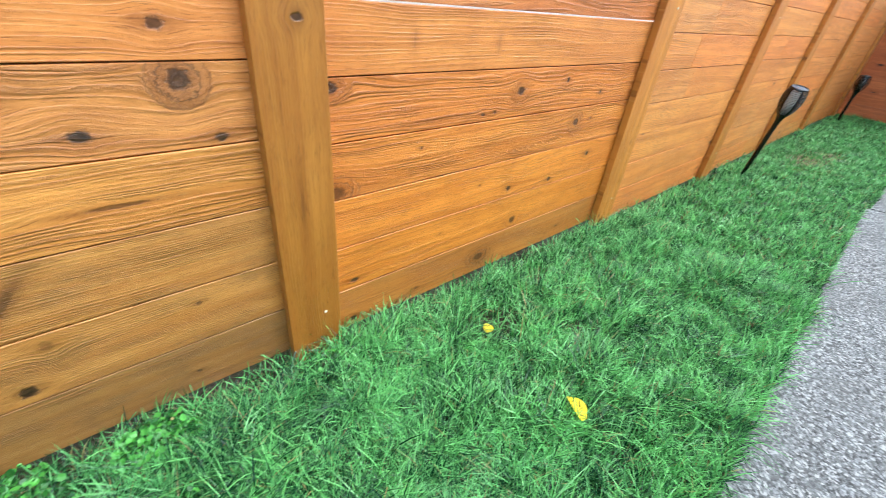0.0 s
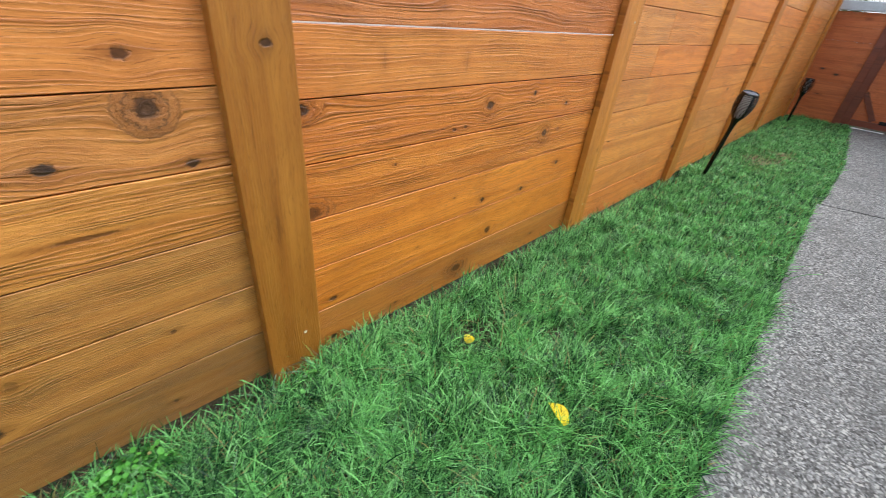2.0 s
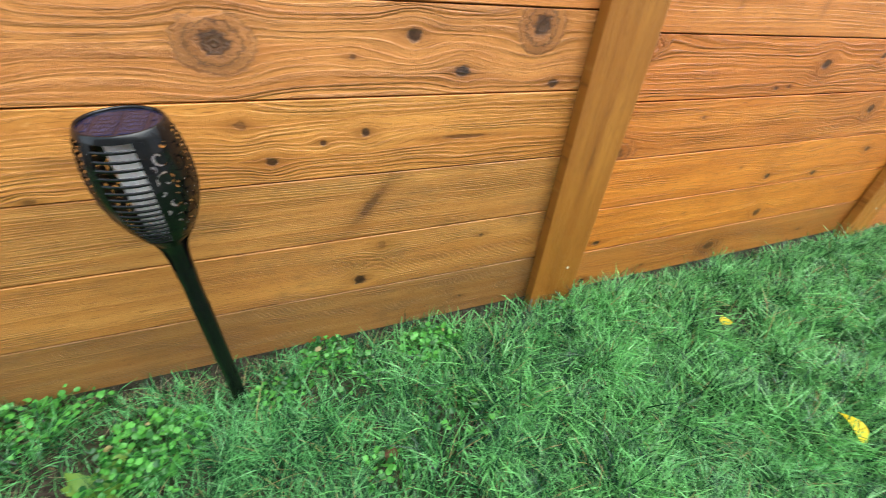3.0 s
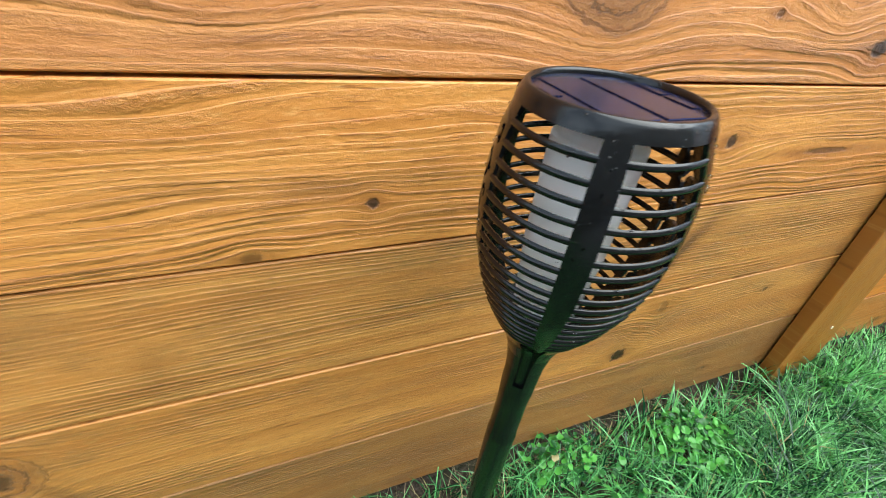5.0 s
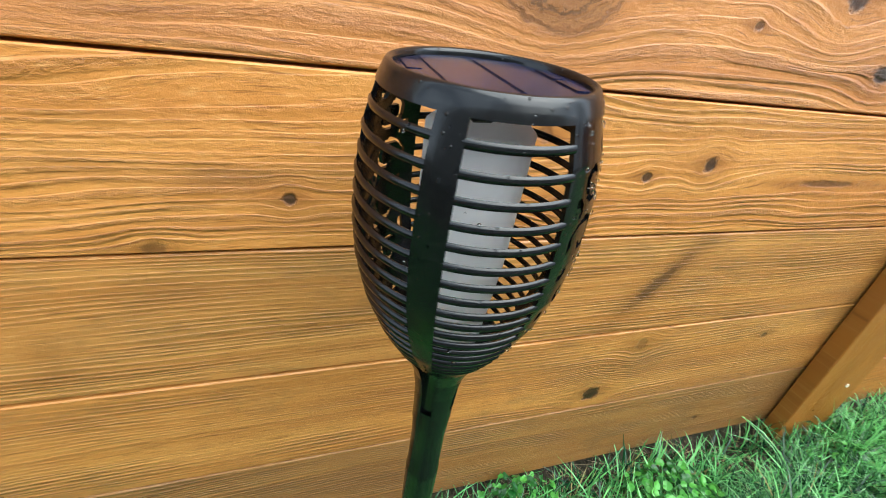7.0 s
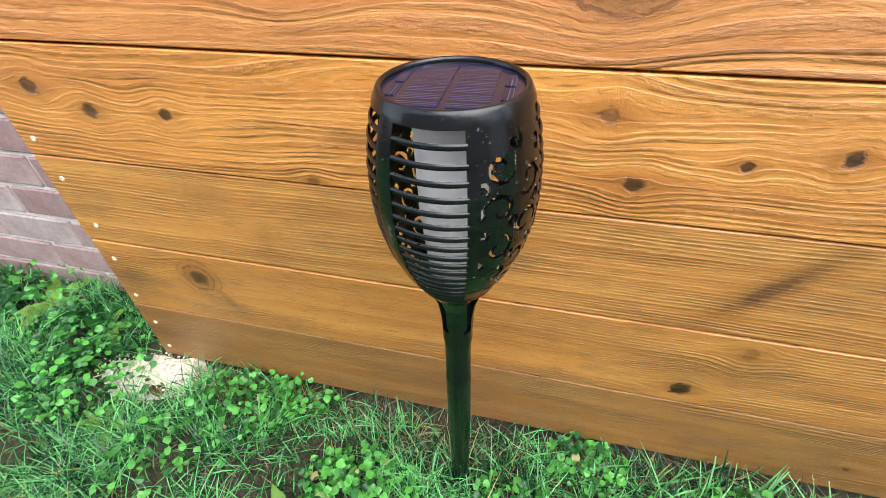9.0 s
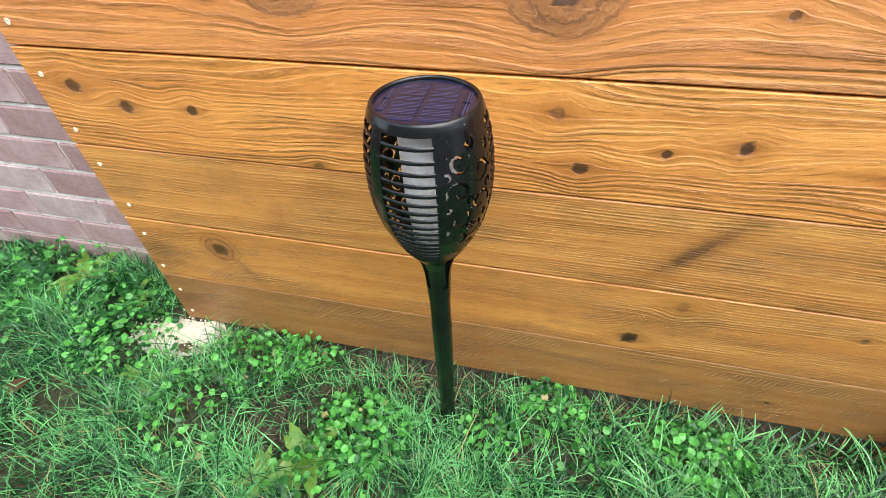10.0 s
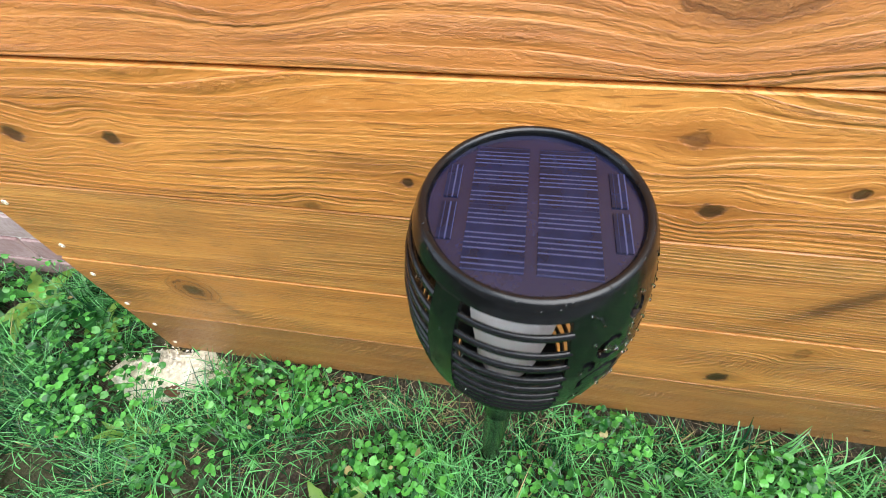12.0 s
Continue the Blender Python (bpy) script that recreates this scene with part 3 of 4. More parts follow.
blades("straw_litter", 3000, 4.6, 5.9, -0.75, -0.2, 0.05, 0.003, 13, "dry straw on a bare patch of the lawn", None, 2, STRAW, 1.6, "litter")


def sawdust_pile():
    rng = np.random.default_rng(5)
    verts, faces = [], []
    n, m = 26, 14
    for j in range(m + 1):
        for i in range(n + 1):
            u, v = i / n * 2 - 1, j / m * 2 - 1
            x, y = -1.805 + 0.145 * u, -0.066 + 0.072 * v + 0.02 * u
            d = math.hypot(u, v) + 0.25 * noise.noise(Vector((x * 22, y * 22, 3)))
            verts.append((x, y, rise(x, y) - 0.006 + 0.046 * max(0, 1 - d * d) + 0.006 * noise.noise(Vector((x * 60, y * 60, 0)))))
    faces = [(j * (n + 1) + i, j * (n + 1) + i + 1, (j + 1) * (n + 1) + i + 1, (j + 1) * (n + 1) + i) for j in range(m) for i in range(n)]
    for _ in range(1100):
        a, q = rng.uniform(0, 6.28), abs(rng.normal(0, 0.45))
        x, y = -1.805 + 0.145 * q * math.cos(a), -0.066 + 0.072 * q * math.sin(a)
        z = rise(x, y) + 0.042 * max(0, 1 - q * q) + 0.002
        s = rng.uniform(0.0015, 0.005)
        b = rng.uniform(0, 6.28)
        k = len(verts)
        verts += [(x + s * math.cos(b), y + s * math.sin(b), z), (x + s * 0.6 * math.cos(b + 2), y + s * 0.6 * math.sin(b + 2), z + rng.uniform(0, 0.004)), (x + s * math.cos(b + 4), y + s * math.sin(b + 4), z + 0.001)]
        faces.append((k, k + 1, k + 2))
    heap("sawdust_pile", verts, faces, SAWDUST, "pale cream sawdust heaped by the fence's end", "sawdust")


sawdust_pile()


# ---- the path ----
def paving():
    def slab(name, corners, label, thick=0.1):
        bm = bmesh.new()
        top = [bm.verts.new((x, y, slope(x) + 0.012)) for x, y in corners]
        f = bm.faces.new(top)
        if f.normal.z < 0:
            f.normal_flip()
        low = bmesh.ops.extrude_face_region(bm, geom=[f])
        for v in low["geom"]:
            if isinstance(v, bmesh.types.BMVert):
                v.co.z -= thick
        bmesh.ops.recalc_face_normals(bm, faces=bm.faces[:])
        bmesh.ops.bevel(bm, geom=bm.edges[:], offset=0.006, segments=2, affect="EDGES")
        return tagged(obj(name, bm, SLAB), label, "paving slab", "", "structure")
    slab("pavement", [(-1.9, edge_y(-1.9)), (0.6, edge_y(0.6)), (2.4, edge_y(2.4)), (4.08, edge_y(4.08)), (4.28, -1.68), (4.34, -2.9), (-1.9, -2.9)],
         "broad exposed-aggregate concrete slab beside the lawn")
    slab("pavement", [(4.105, -1.075), (5.9, edge_y(5.9)), (9.08, edge_y(9.08)), (9.08, -1.44), (5.36, -1.645), (4.64, -1.69), (4.295, -1.68)], "narrow exposed-aggregate concrete path to the gate")


paving()


# ---- the fence ----
POSTS = (-1.834, 0.0, 1.85, 3.5, 5.07, 6.79, 8.88, 9.19)
TOP = 1.766
RNG = random.Random(7)
LEFT = {
    0: [(-1.80, 0.10, 0.07, 0.05, 0.35), (-0.356, 0.098, 0.008, 0.006, 0.7), (-1.1, 0.06, 0.012, 0.007, 0.3)],
    1: [(-1.607, 0.328, 0.021, 0.020, 0.85), (-1.565, 0.285, 0.035, 0.010, 0.35, -55), (-0.617, 0.356, 0.014, 0.016, 0.5), (-0.682, 0.246, 0.019, 0.017, 0.95), (-0.31, 0.338, 0.008, 0.007, 0.7), (-1.78, 0.30, 0.03, 0.03, 0.35)],
    2: [(-0.640, 0.492, 0.072, 0.024, 0.44, 50), (-0.645, 0.488, 0.050, 0.013, 0.66, 50), (-0.60, 0.545, 0.03, 0.012, 0.35, 35), (-1.422, 0.447, 0.012, 0.03, 0.3), (-0.45, 0.51, 0.09, 0.012, 0.25), (-1.30, 0.52, 0.02, 0.012, 0.25)],
    3: [(-1.748, 0.696, 0.018, 0.014, 0.8), (-1.654, 0.663, 0.016, 0.013, 0.85), (-1.518, 0.666, 0.012, 0.011, 0.85), (-1.173, 0.633, 0.008, 0.007, 0.9), (-1.226, 0.655, 0.050, 0.011, 0.36),
        (-0.859, 0.626, 0.015, 0.012, 0.85), (-0.746, 0.662, 0.009, 0.007, 0.85), (-0.650, 0.680, 0.012, 0.011, 0.9), (-0.906, 0.710, 0.014, 0.011, 0.6), (-1.299, 0.581, 0.012, 0.008, 0.6), (-0.40, 0.655, 0.07, 0.006, 0.6)],
}
LEFT_HIGH = {
    4: [(-1.301, 0.872, 0.030, 0.022, 0.8), (-0.919, 0.863, 0.030, 0.024, 0.85), (-0.538, 0.882, 0.020, 0.016, 0.9), (-0.423, 0.809, 0.022, 0.016, 0.95), (-0.232, 0.905, 0.026, 0.026, 0.9),
        (-0.172, 0.778, 0.020, 0.012, 0.9), (-1.424, 0.840, 0.008, 0.006, 0.7), (-0.67, 0.84, 0.008, 0.006, 0.7)],
    5: [(-0.7, 1.05, 0.02, 0.016, 0.8), (-0.25, 1.01, 0.018, 0.014, 0.8), (-0.45, 1.07, 0.012, 0.009, 0.8), (-1.2, 1.02, 0.02, 0.016, 0.7)],
}
RIGHT = {
    0: [(0.155, 0.046, 0.016, 0.013, 0.95), (0.80, 0.092, 0.034, 0.022, 0.75), (0.444, 0.062, 0.010, 0.007, 0.6), (1.4, 0.08, 0.014, 0.008, 0.6)],
    1: [(0.164, 0.220, 0.020, 0.009, 0.9), (0.998, 0.230, 0.022, 0.018, 0.8), (0.55, 0.29, 0.008, 0.006, 0.4)],
    2: [(0.926, 0.407, 0.016, 0.012, 0.9), (1.218, 0.392, 0.015, 0.012, 0.9), (1.505, 0.474, 0.014, 0.013, 0.9), (0.74, 0.46, 0.006, 0.005, 0.6)],
    3: [(1.324, 0.652, 0.024, 0.020, 0.85), (0.426, 0.663, 0.007, 0.006, 0.7), (0.111, 0.567, 0.034, 0.022, 0.7), (1.44, 0.66, 0.010, 0.008, 0.6), (0.779, 0.63, 0.05, 0.012, 0.2)],
}
RIGHT_HIGH = {
    4: [(0.892, 0.817, 0.022, 0.018, 0.9), (1.187, 0.842, 0.010, 0.012, 0.95), (1.468, 0.778, 0.011, 0.010, 0.9), (0.700, 0.745, 0.012, 0.007, 0.8), (0.76, 0.748, 0.010, 0.007, 0.7), (0.105, 0.870, 0.03, 0.018, 0.9), (0.466, 0.747, 0.05, 0.008, 0.3)],
    5: [(0.377, 0.988, 0.006, 0.03, 0.35), (0.729, 0.974, 0.006, 0.03, 0.35)],
    6: [(1.09, 1.20, 0.016, 0.010, 0.8), (0.6, 1.13, 0.012, 0.008, 0.4)],
}
TONES = ((0.53, 0.61, 0.80), (0.79, 0.83, 0.86), (0.82, 0.88, 0.95), (1.03, 1.04, 1.0), (1.02, 0.99, 1.14), (1.0, 0.86, 0.9), (0.92, 0.76, 0.85))


def row_edges(i):
    """Heights of the seams of bay i."""
    base, step = ((0.0245, 0.1835), (0.0115, 0.1770))[i] if i < 2 else (-0.052 + 0.006 * (i % 3), 0.1815)
    zs = [base]
    while TOP - zs[-1] > step * 1.4:
        zs.append(zs[-1] + step * (1 if i < 2 else RNG.uniform(0.94, 1.06)))
    return zs + [TOP]


def fence():
    root = thing("fence", (0, 0, 0), "tall cedar fence of horizontal orange-stained boards", "fence", "", "structure")
    near = {}
    for i, rows in ((0, {**LEFT, **LEFT_HIGH}), (1, {**RIGHT, **RIGHT_HIGH})):
        for k, knots in rows.items():
            tone = TONES[k] if i == 0 else ((0.78, 0.73, 0.66), (1.1, 0.93, 0.56), (1.12, 0.93, 0.58), (1.04, 0.86, 0.65), (1.04, 0.83, 0.7), (1.0, 0.88, 0.9), (0.92, 0.74, 0.85))[k]
            near[i, k] = wood("cedar_knotty", knots, tone=tone, rough_sawn=1.2 if k in (4, 6) else 1.0 if k == 3 else 0.45, weather=0.6 if k < 3 and i == 0 else 0.4, grey=k < 3 and i == 0 or k == 0, ring=0.50 if i == 0 else 0.62,
                              figure=0.4 if k < 3 and i == 0 else 0.5 if k == 5 else 1.0, period=0.0062 if k < 3 and i == 0 else 0.0165 if k in (4, 6) else 0.0110)
    # Tones raised by about an eighth: haze over the far bays, put into the colour.
    kinds = [wood("cedar_hazed", tone=t, scatter=s) for t, s in (((1.13, 1.05, 1.15), 1.0), ((1.17, 1.0, 1.05), 0.7), ((1.05, 1.03, 1.25), 1.1), ((1.12, 1.08, 1.15), 0.5))]
    for i in range(7):
        zs = row_edges(i)
        for k, (z0, z1) in enumerate(zip(zs, zs[1:])):
            x0, x1 = POSTS[i] + 0.001, POSTS[i + 1] - 0.001
            if i == 0:
                x0 += RNG.uniform(-0.004, 0.004)
            gap = (0.0036 if i or k < 3 else 0.0026) + RNG.random() * 0.0010 + 0.003 * (i == 1 and k == 6)
            cuts = [x0, x1]
            if i > 1 and RNG.random() < 0.3:
                cuts = [x0, RNG.uniform(x0 + 0.3 * (x1 - x0), x0 + 0.7 * (x1 - x0)), x1]
            for a, c in zip(cuts, cuts[1:]):
                dy = RNG.uniform(-0.0012, 0.0012)
                m = near[i, k] if (i, k) in near else kinds[RNG.randrange(4)]
                bm = box(a + 0.0005, c - 0.0005, dy, dy + 0.022, z0 + gap / 2, z1 - gap / 2, 0.0016)
                if not (i == 1 and k == 6):
                    lip = box(a + 0.0006, c - 0.0006, dy + 0.0205, dy + 0.029, z0 - 0.012, z0 + 0.006)
                    me = bpy.data.meshes.new("lip")
                    lip.to_mesh(me)
                    lip.free()
                    bm.from_mesh(me)
                for v in bm.verts:
                    v.co.z += 0.0008 * noise.noise(Vector((v.co.x * 3, k * 5, i * 3)))
                board = part("board", bm, m, root)
                if i == 0:
                    for f in (0.2, 0.72):
                        screw(-1.801 + RNG.uniform(-0.008, 0.008), dy, z0 + (z1 - z0) * (f + RNG.uniform(-0.04, 0.04)), board)
    part("back_post", box(-1.83, -1.74, 0.032, 0.121, -0.1, TOP, 0.003), POSTWOOD_B, root)
    for i in range(1, 7):
        x = POSTS[i]
        post = part("post", box(x - 0.0905, x + 0.0855, -0.040, -0.003, slope(x) - 0.15, TOP + 0.01, 0.004, segments=2), POSTWOOD if i == 1 else POSTWOOD_B, root)
        for z in (0.168, 1.156):
            screw(x + 0.031, -0.040, z - 0.02 * (i % 2 == 0), post)


def screw(x, y, z, parent):
    bm = lathe([(0.0, 0.0), (0.0016, 0.0001), (0.0022, 0.0014), (0.0046, 0.0016), (0.0052, 0.0008), (0.005, -0.001)], steps=12)
    bm.transform(Matrix.Translation((x, y, z)) @ Matrix.Rotation(radians(90), 4, "X"))
    part("screw", bm, SCREW, parent, "pale brass-coloured screw head")


fence()


# ---- solar torches ----
PROFILE = [(0.0, 0.0592), (0.006, 0.0622), (0.03, 0.0698), (0.06, 0.0744), (0.09, 0.0758), (0.12, 0.0736), (0.15, 0.0668), (0.18, 0.0555), (0.205, 0.0420), (0.225, 0.0300), (0.245, 0.0235), (0.27, 0.0200)]
TALL = 0.789


def girth(h):
    """Radius of the lantern, h metres below its rim."""
    for (a, ra), (b, rb) in zip(PROFILE, PROFILE[1:]):
        if h <= b:
            f = (h - a) / (b - a)
            return ra + (rb - ra) * f
    return PROFILE[-1][1]


def shell(a0, a1, h0, h1, thick=0.003, steps=12, rows=14, hole=None, out=0.0):
    """A curved plate of the lantern between two angles and two depths, pierced where hole(u, v) says so."""
    bm = bmesh.new()
    grid = [[[None] * (rows + 1) for _ in range(steps + 1)] for _ in range(2)]
    solid = [[not (hole and hole((i + 0.5) / steps, (j + 0.5) / rows)) for j in range(rows)] for i in range(steps)]

    def vert(s, i, j):
        if grid[s][i][j] is None:
            h = h0 + (h1 - h0) * j / rows
            r = girth(h) + out - thick * s
            a = radians(a0 + (a1 - a0) * i / steps)
            grid[s][i][j] = bm.verts.new((r * math.cos(a), r * math.sin(a), TALL - h))
        return grid[s][i][j]

    def is_solid(i, j):
        return 0 <= i < steps and 0 <= j < rows and solid[i][j]

    for i in range(steps):
        for j in range(rows):
            if not solid[i][j]:
                continue
            for s in (0, 1):
                q = [vert(s, i, j), vert(s, i, j + 1), vert(s, i + 1, j + 1), vert(s, i + 1, j)]
                bm.faces.new(q if s == 0 else q[::-1])
            for di, dj, e in ((-1, 0, ((i, j), (i, j + 1))), (1, 0, ((i + 1, j + 1), (i + 1, j))), (0, -1, ((i + 1, j), (i, j))), (0, 1, ((i, j + 1), (i + 1, j + 1)))):
                if not is_solid(i + di, j + dj):
                    (a, b), (c, d) = e
                    bm.faces.new((vert(0, c, d), vert(0, a, b), vert(1, a, b), vert(1, c, d)))
    bmesh.ops.recalc_face_normals(bm, faces=bm.faces[:])
    return bm


def scrolls():
    """Spiral cuts of the pierced panels, as points across and down the panel in metres."""
    pts = []
    for cx, cy, r, turn, hand in ((-0.012, 0.020, 0.0105, 0.4, 1), (0.016, 0.036, 0.0115, 2.4, -1), (-0.014, 0.055, 0.012, 3.4, 1), (0.014, 0.078, 0.0125, 0.2, -1),
                                  (-0.014, 0.094, 0.0115, 5.0, 1), (0.010, 0.116, 0.011, 2.0, -1), (-0.010, 0.132, 0.0095, 4.0, 1), (0.006, 0.150, 0.008, 1.0, -1), (-0.004, 0.166, 0.006, 3.0, 1),
                                  (0.027, 0.014, 0.006, 4.0, 1), (-0.029, 0.034, 0.006, 1.0, -1), (0.029, 0.058, 0.006, 2.0, 1), (-0.028, 0.075, 0.006, 4.0, -1), (0.026, 0.100, 0.0055, 1.0, 1), (-0.034, 0.012, 0.007, 2.0, 1), (0.034, 0.034, 0.006, 3.0, -1), (-0.034, 0.056, 0.006, 5.0, 1), (0.0, 0.068, 0.006, 1.5, 1),
                                  (0.034, 0.080, 0.006, 0.5, 1), (-0.030, 0.112, 0.006, 2.5, -1), (0.024, 0.132, 0.006, 4.5, 1), (0.002, 0.004, 0.006, 5.5, 1), (0.0, 0.104, 0.005, 3.5, -1)):
        r *= 1.28 if r > 0.0075 else 1.0
        for s in range(34):
            f = s / 33
            a = turn + hand * f * 5.4
            q = r * (1 - 0.72 * f)
            pts.append((cx + q * math.cos(a), cy + q * math.sin(a), 0.0020 * (0.55 + 0.7 * math.sin(math.pi * f))))
    return np.array(pts)


SCROLLS = scrolls()


def pierced(u, v):
    h = 0.0090 + v * 0.199
    x, y = (u - 0.5) * radians(62) * girth(h), v * 0.199 - 0.010
    if u < 0.13 or u > 0.91:
        return False
    d = np.hypot(SCROLLS[:, 0] - x, SCROLLS[:, 1] - y) - SCROLLS[:, 2]
    return bool(d.min() < 0)


def torch(at, spin, label):
    t = thing("solar_torch", at @ pose(0, 0, 0, 0, 0, spin), label, "torch light", "torches along the fence")
    band = [(girth(h) + 0.0008, TALL - h) for h in (0.0095, 0.007, 0.0045, 0.0025)]
    part("rim", lathe(band + [(0.0603, TALL - 0.0004), (0.0590, TALL + 0.0014), (0.0572, TALL + 0.0020), (0.0556, TALL + 0.0012), (0.0548, TALL - 0.0008), (0.0546, TALL - 0.0055), (0.0590, TALL - 0.0058), (girth(0.0095) - 0.0028, TALL - 0.0095)],
                      steps=72, close=True), BLACK, t, smooth=True)
    part("panel_tray", lathe([(0.0, TALL - 0.006), (0.0548, TALL - 0.006), (0.0548, TALL - 0.0026), (0.0, TALL - 0.0026)], steps=48), BUS, t)
    for x0, x1, y0, y1 in ((-0.0330, -0.003, -0.0425, 0.0425), (0.003, 0.0330, -0.0425, 0.0425)):
        part("solar_cell", box(x0, x1, y0, y1, TALL - 0.0028, TALL - 0.0018), FILM, t, "dark violet solar cell with fine lines")
    for x0, x1, y0, y1 in ((-0.0475, -0.0395, 0.002, 0.026), (-0.0475, -0.0395, -0.026, -0.002), (0.0395, 0.0475, 0.002, 0.026), (0.0395, 0.0475, -0.026, -0.002)):
        part("solar_cell", box(x0, x1, y0, y1, TALL - 0.0028, TALL - 0.0018), FILM_B, t, "dark violet solar cell with fine lines")
    for a in (-126, 54):
        part("rib", shell(a - 7, a + 7, 0.0090, 0.215, 0.004, 6, 24, out=0.0010), BLACK, t, smooth=True)
    for a in (-40, 140):
        part("scroll_panel", shell(a - 31, a + 31, 0.0090, 0.208, 0.003, 64, 120, pierced), BLACK, t, "black panel pierced with scroll cuts", True)
    hs = [0.0185]
    while hs[-1] < 0.196:
        hs.append(hs[-1] + 0.0133 * (1 - 0.36 * (hs[-1] - 0.018) / 0.17))
    for a0, a1 in ((-190, -132), (-120, -70), (-10, 48), (60, 110)):
        for h in hs:
            r0 = girth(h + 0.0022) - 0.0009
            prof = [(r0 + 0.0019 * math.cos(q), TALL - h - 0.0022 + 0.0026 * math.sin(q)) for q in [k * math.pi / 4 for k in range(8)]]
            part("slat", lathe(prof, a0, a1, 14, True), BLACK, t, smooth=True)
    part("cup", lathe([(0.0445, TALL - 0.201), (0.0425, TALL - 0.206), (0.0245, TALL - 0.224), (0.0175, TALL - 0.246), (0.0160, TALL - 0.270), (0.0155, TALL - 0.30), (0.0130, TALL - 0.30),
                       (0.0130, TALL - 0.262), (0.015, TALL - 0.240), (0.021, TALL - 0.224), (0.0405, TALL - 0.204)], steps=40, close=True), BLACK, t, smooth=True)
    for a in (-85, 5, 95, 185):
        part("neck_fin", lathe([(0.0430, TALL - 0.205), (0.030, TALL - 0.226), (0.0235, TALL - 0.246), (0.0200, TALL - 0.270), (0.0188, TALL - 0.30), (0.0186, TALL - 0.318), (0.0150, TALL - 0.318),
                                (0.0145, TALL - 0.262), (0.018, TALL - 0.240), (0.025, TALL - 0.224), (0.0400, TALL - 0.206)], a - 28, a + 28, 10, True), BLACK, t)
    tube = lathe([(0.0, TALL - 0.027), (0.0300, TALL - 0.028), (0.0335, TALL - 0.031), (0.0330, TALL - 0.12), (0.0275, TALL - 0.196), (0.0225, TALL - 0.222), (0.0, TALL - 0.222)], steps=40)
    bmesh.ops.translate(tube, verts=tube.verts[:], vec=(-0.001, 0.0, 0.0))
    part("diffuser", tube, WHITE, t, "milky white flame diffuser tube", True)
    part("lamp_holder", box(-0.010, 0.004, -0.007, 0.007, TALL - 0.0275, TALL - 0.0065, 0.0015), BLACK, t)
    stem = lathe([(0.0182, TALL - 0.295), (0.0188, TALL - 0.30), (0.0172, TALL - 0.34), (0.0171, 0.388), (0.0180, 0.385), (0.0180, 0.375), (0.0176, 0.22), (0.0162, 0.02), (0.0158, -0.03)], steps=32)
    part("stem", stem, BLACK, t, "round dark stem", True)
    part("stem_ring", lathe([(0.0165, 0.028), (0.0178, 0.026), (0.0178, 0.006), (0.0165, 0.004)], steps=24, close=True), BLACK, t)
    rng = random.Random(4)
    bm = bmesh.new()
    for _ in range(170):
        h = 0.004 + 0.20 * rng.random()
        a = rng.choice((-126, -40, -40, -40, -40, 140, 140)) + rng.uniform(-6, 6) * (1 if h < 0 else 4.5 * (rng.random() > 0.4))
        r, s = girth(h) + 0.0004, rng.uniform(0.0005, 0.0013)
        m = Matrix.Translation((r * math.cos(radians(a)), r * math.sin(radians(a)), TALL - h)) @ Matrix.Diagonal((s, s, s * 1.3, 1))
        bmesh.ops.create_icosphere(bm, subdivisions=1, radius=1, matrix=m)
    tagged(part("water_drops", bm, DROP, t, "clear rain drops", True), kind="stuff")
    part("spike", lathe([(0.0, -0.12), (0.012, -0.02), (0.012, 0.004), (0.0, 0.004)], steps=8), BLACK, t)
    return t


def leaning(foot, head):
    """A pose at foot whose upright points to head."""
    turn = (Vector(head) - Vector(foot)).to_track_quat("Z", "Y").to_matrix()
    z = turn.col[2]
    x = Vector((1, 0, 0)) - z * z.x
    x.normalize()
    y = z.cross(x)
    return Matrix.Translation(foot) @ Matrix((x, y, z)).transposed().to_4x4()


main_torch = torch(leaning((-1.042, -0.121, 0.0), (-1.053, -0.172, 0.788)), 0, "black solar torch with slatted lantern, wet, standing before the fence")
copy_thing(main_torch, leaning((3.86, -0.215, slope(3.86)), (3.76, -0.31, 0.70)) @ pose(0, 0, 0, 0, 0, -12))
copy_thing(main_torch, leaning((8.30, -0.165, slope(8.3) - 0.12), (8.27, -0.19, 0.58)) @ pose(0, 0, 0, 0, 0, 40))


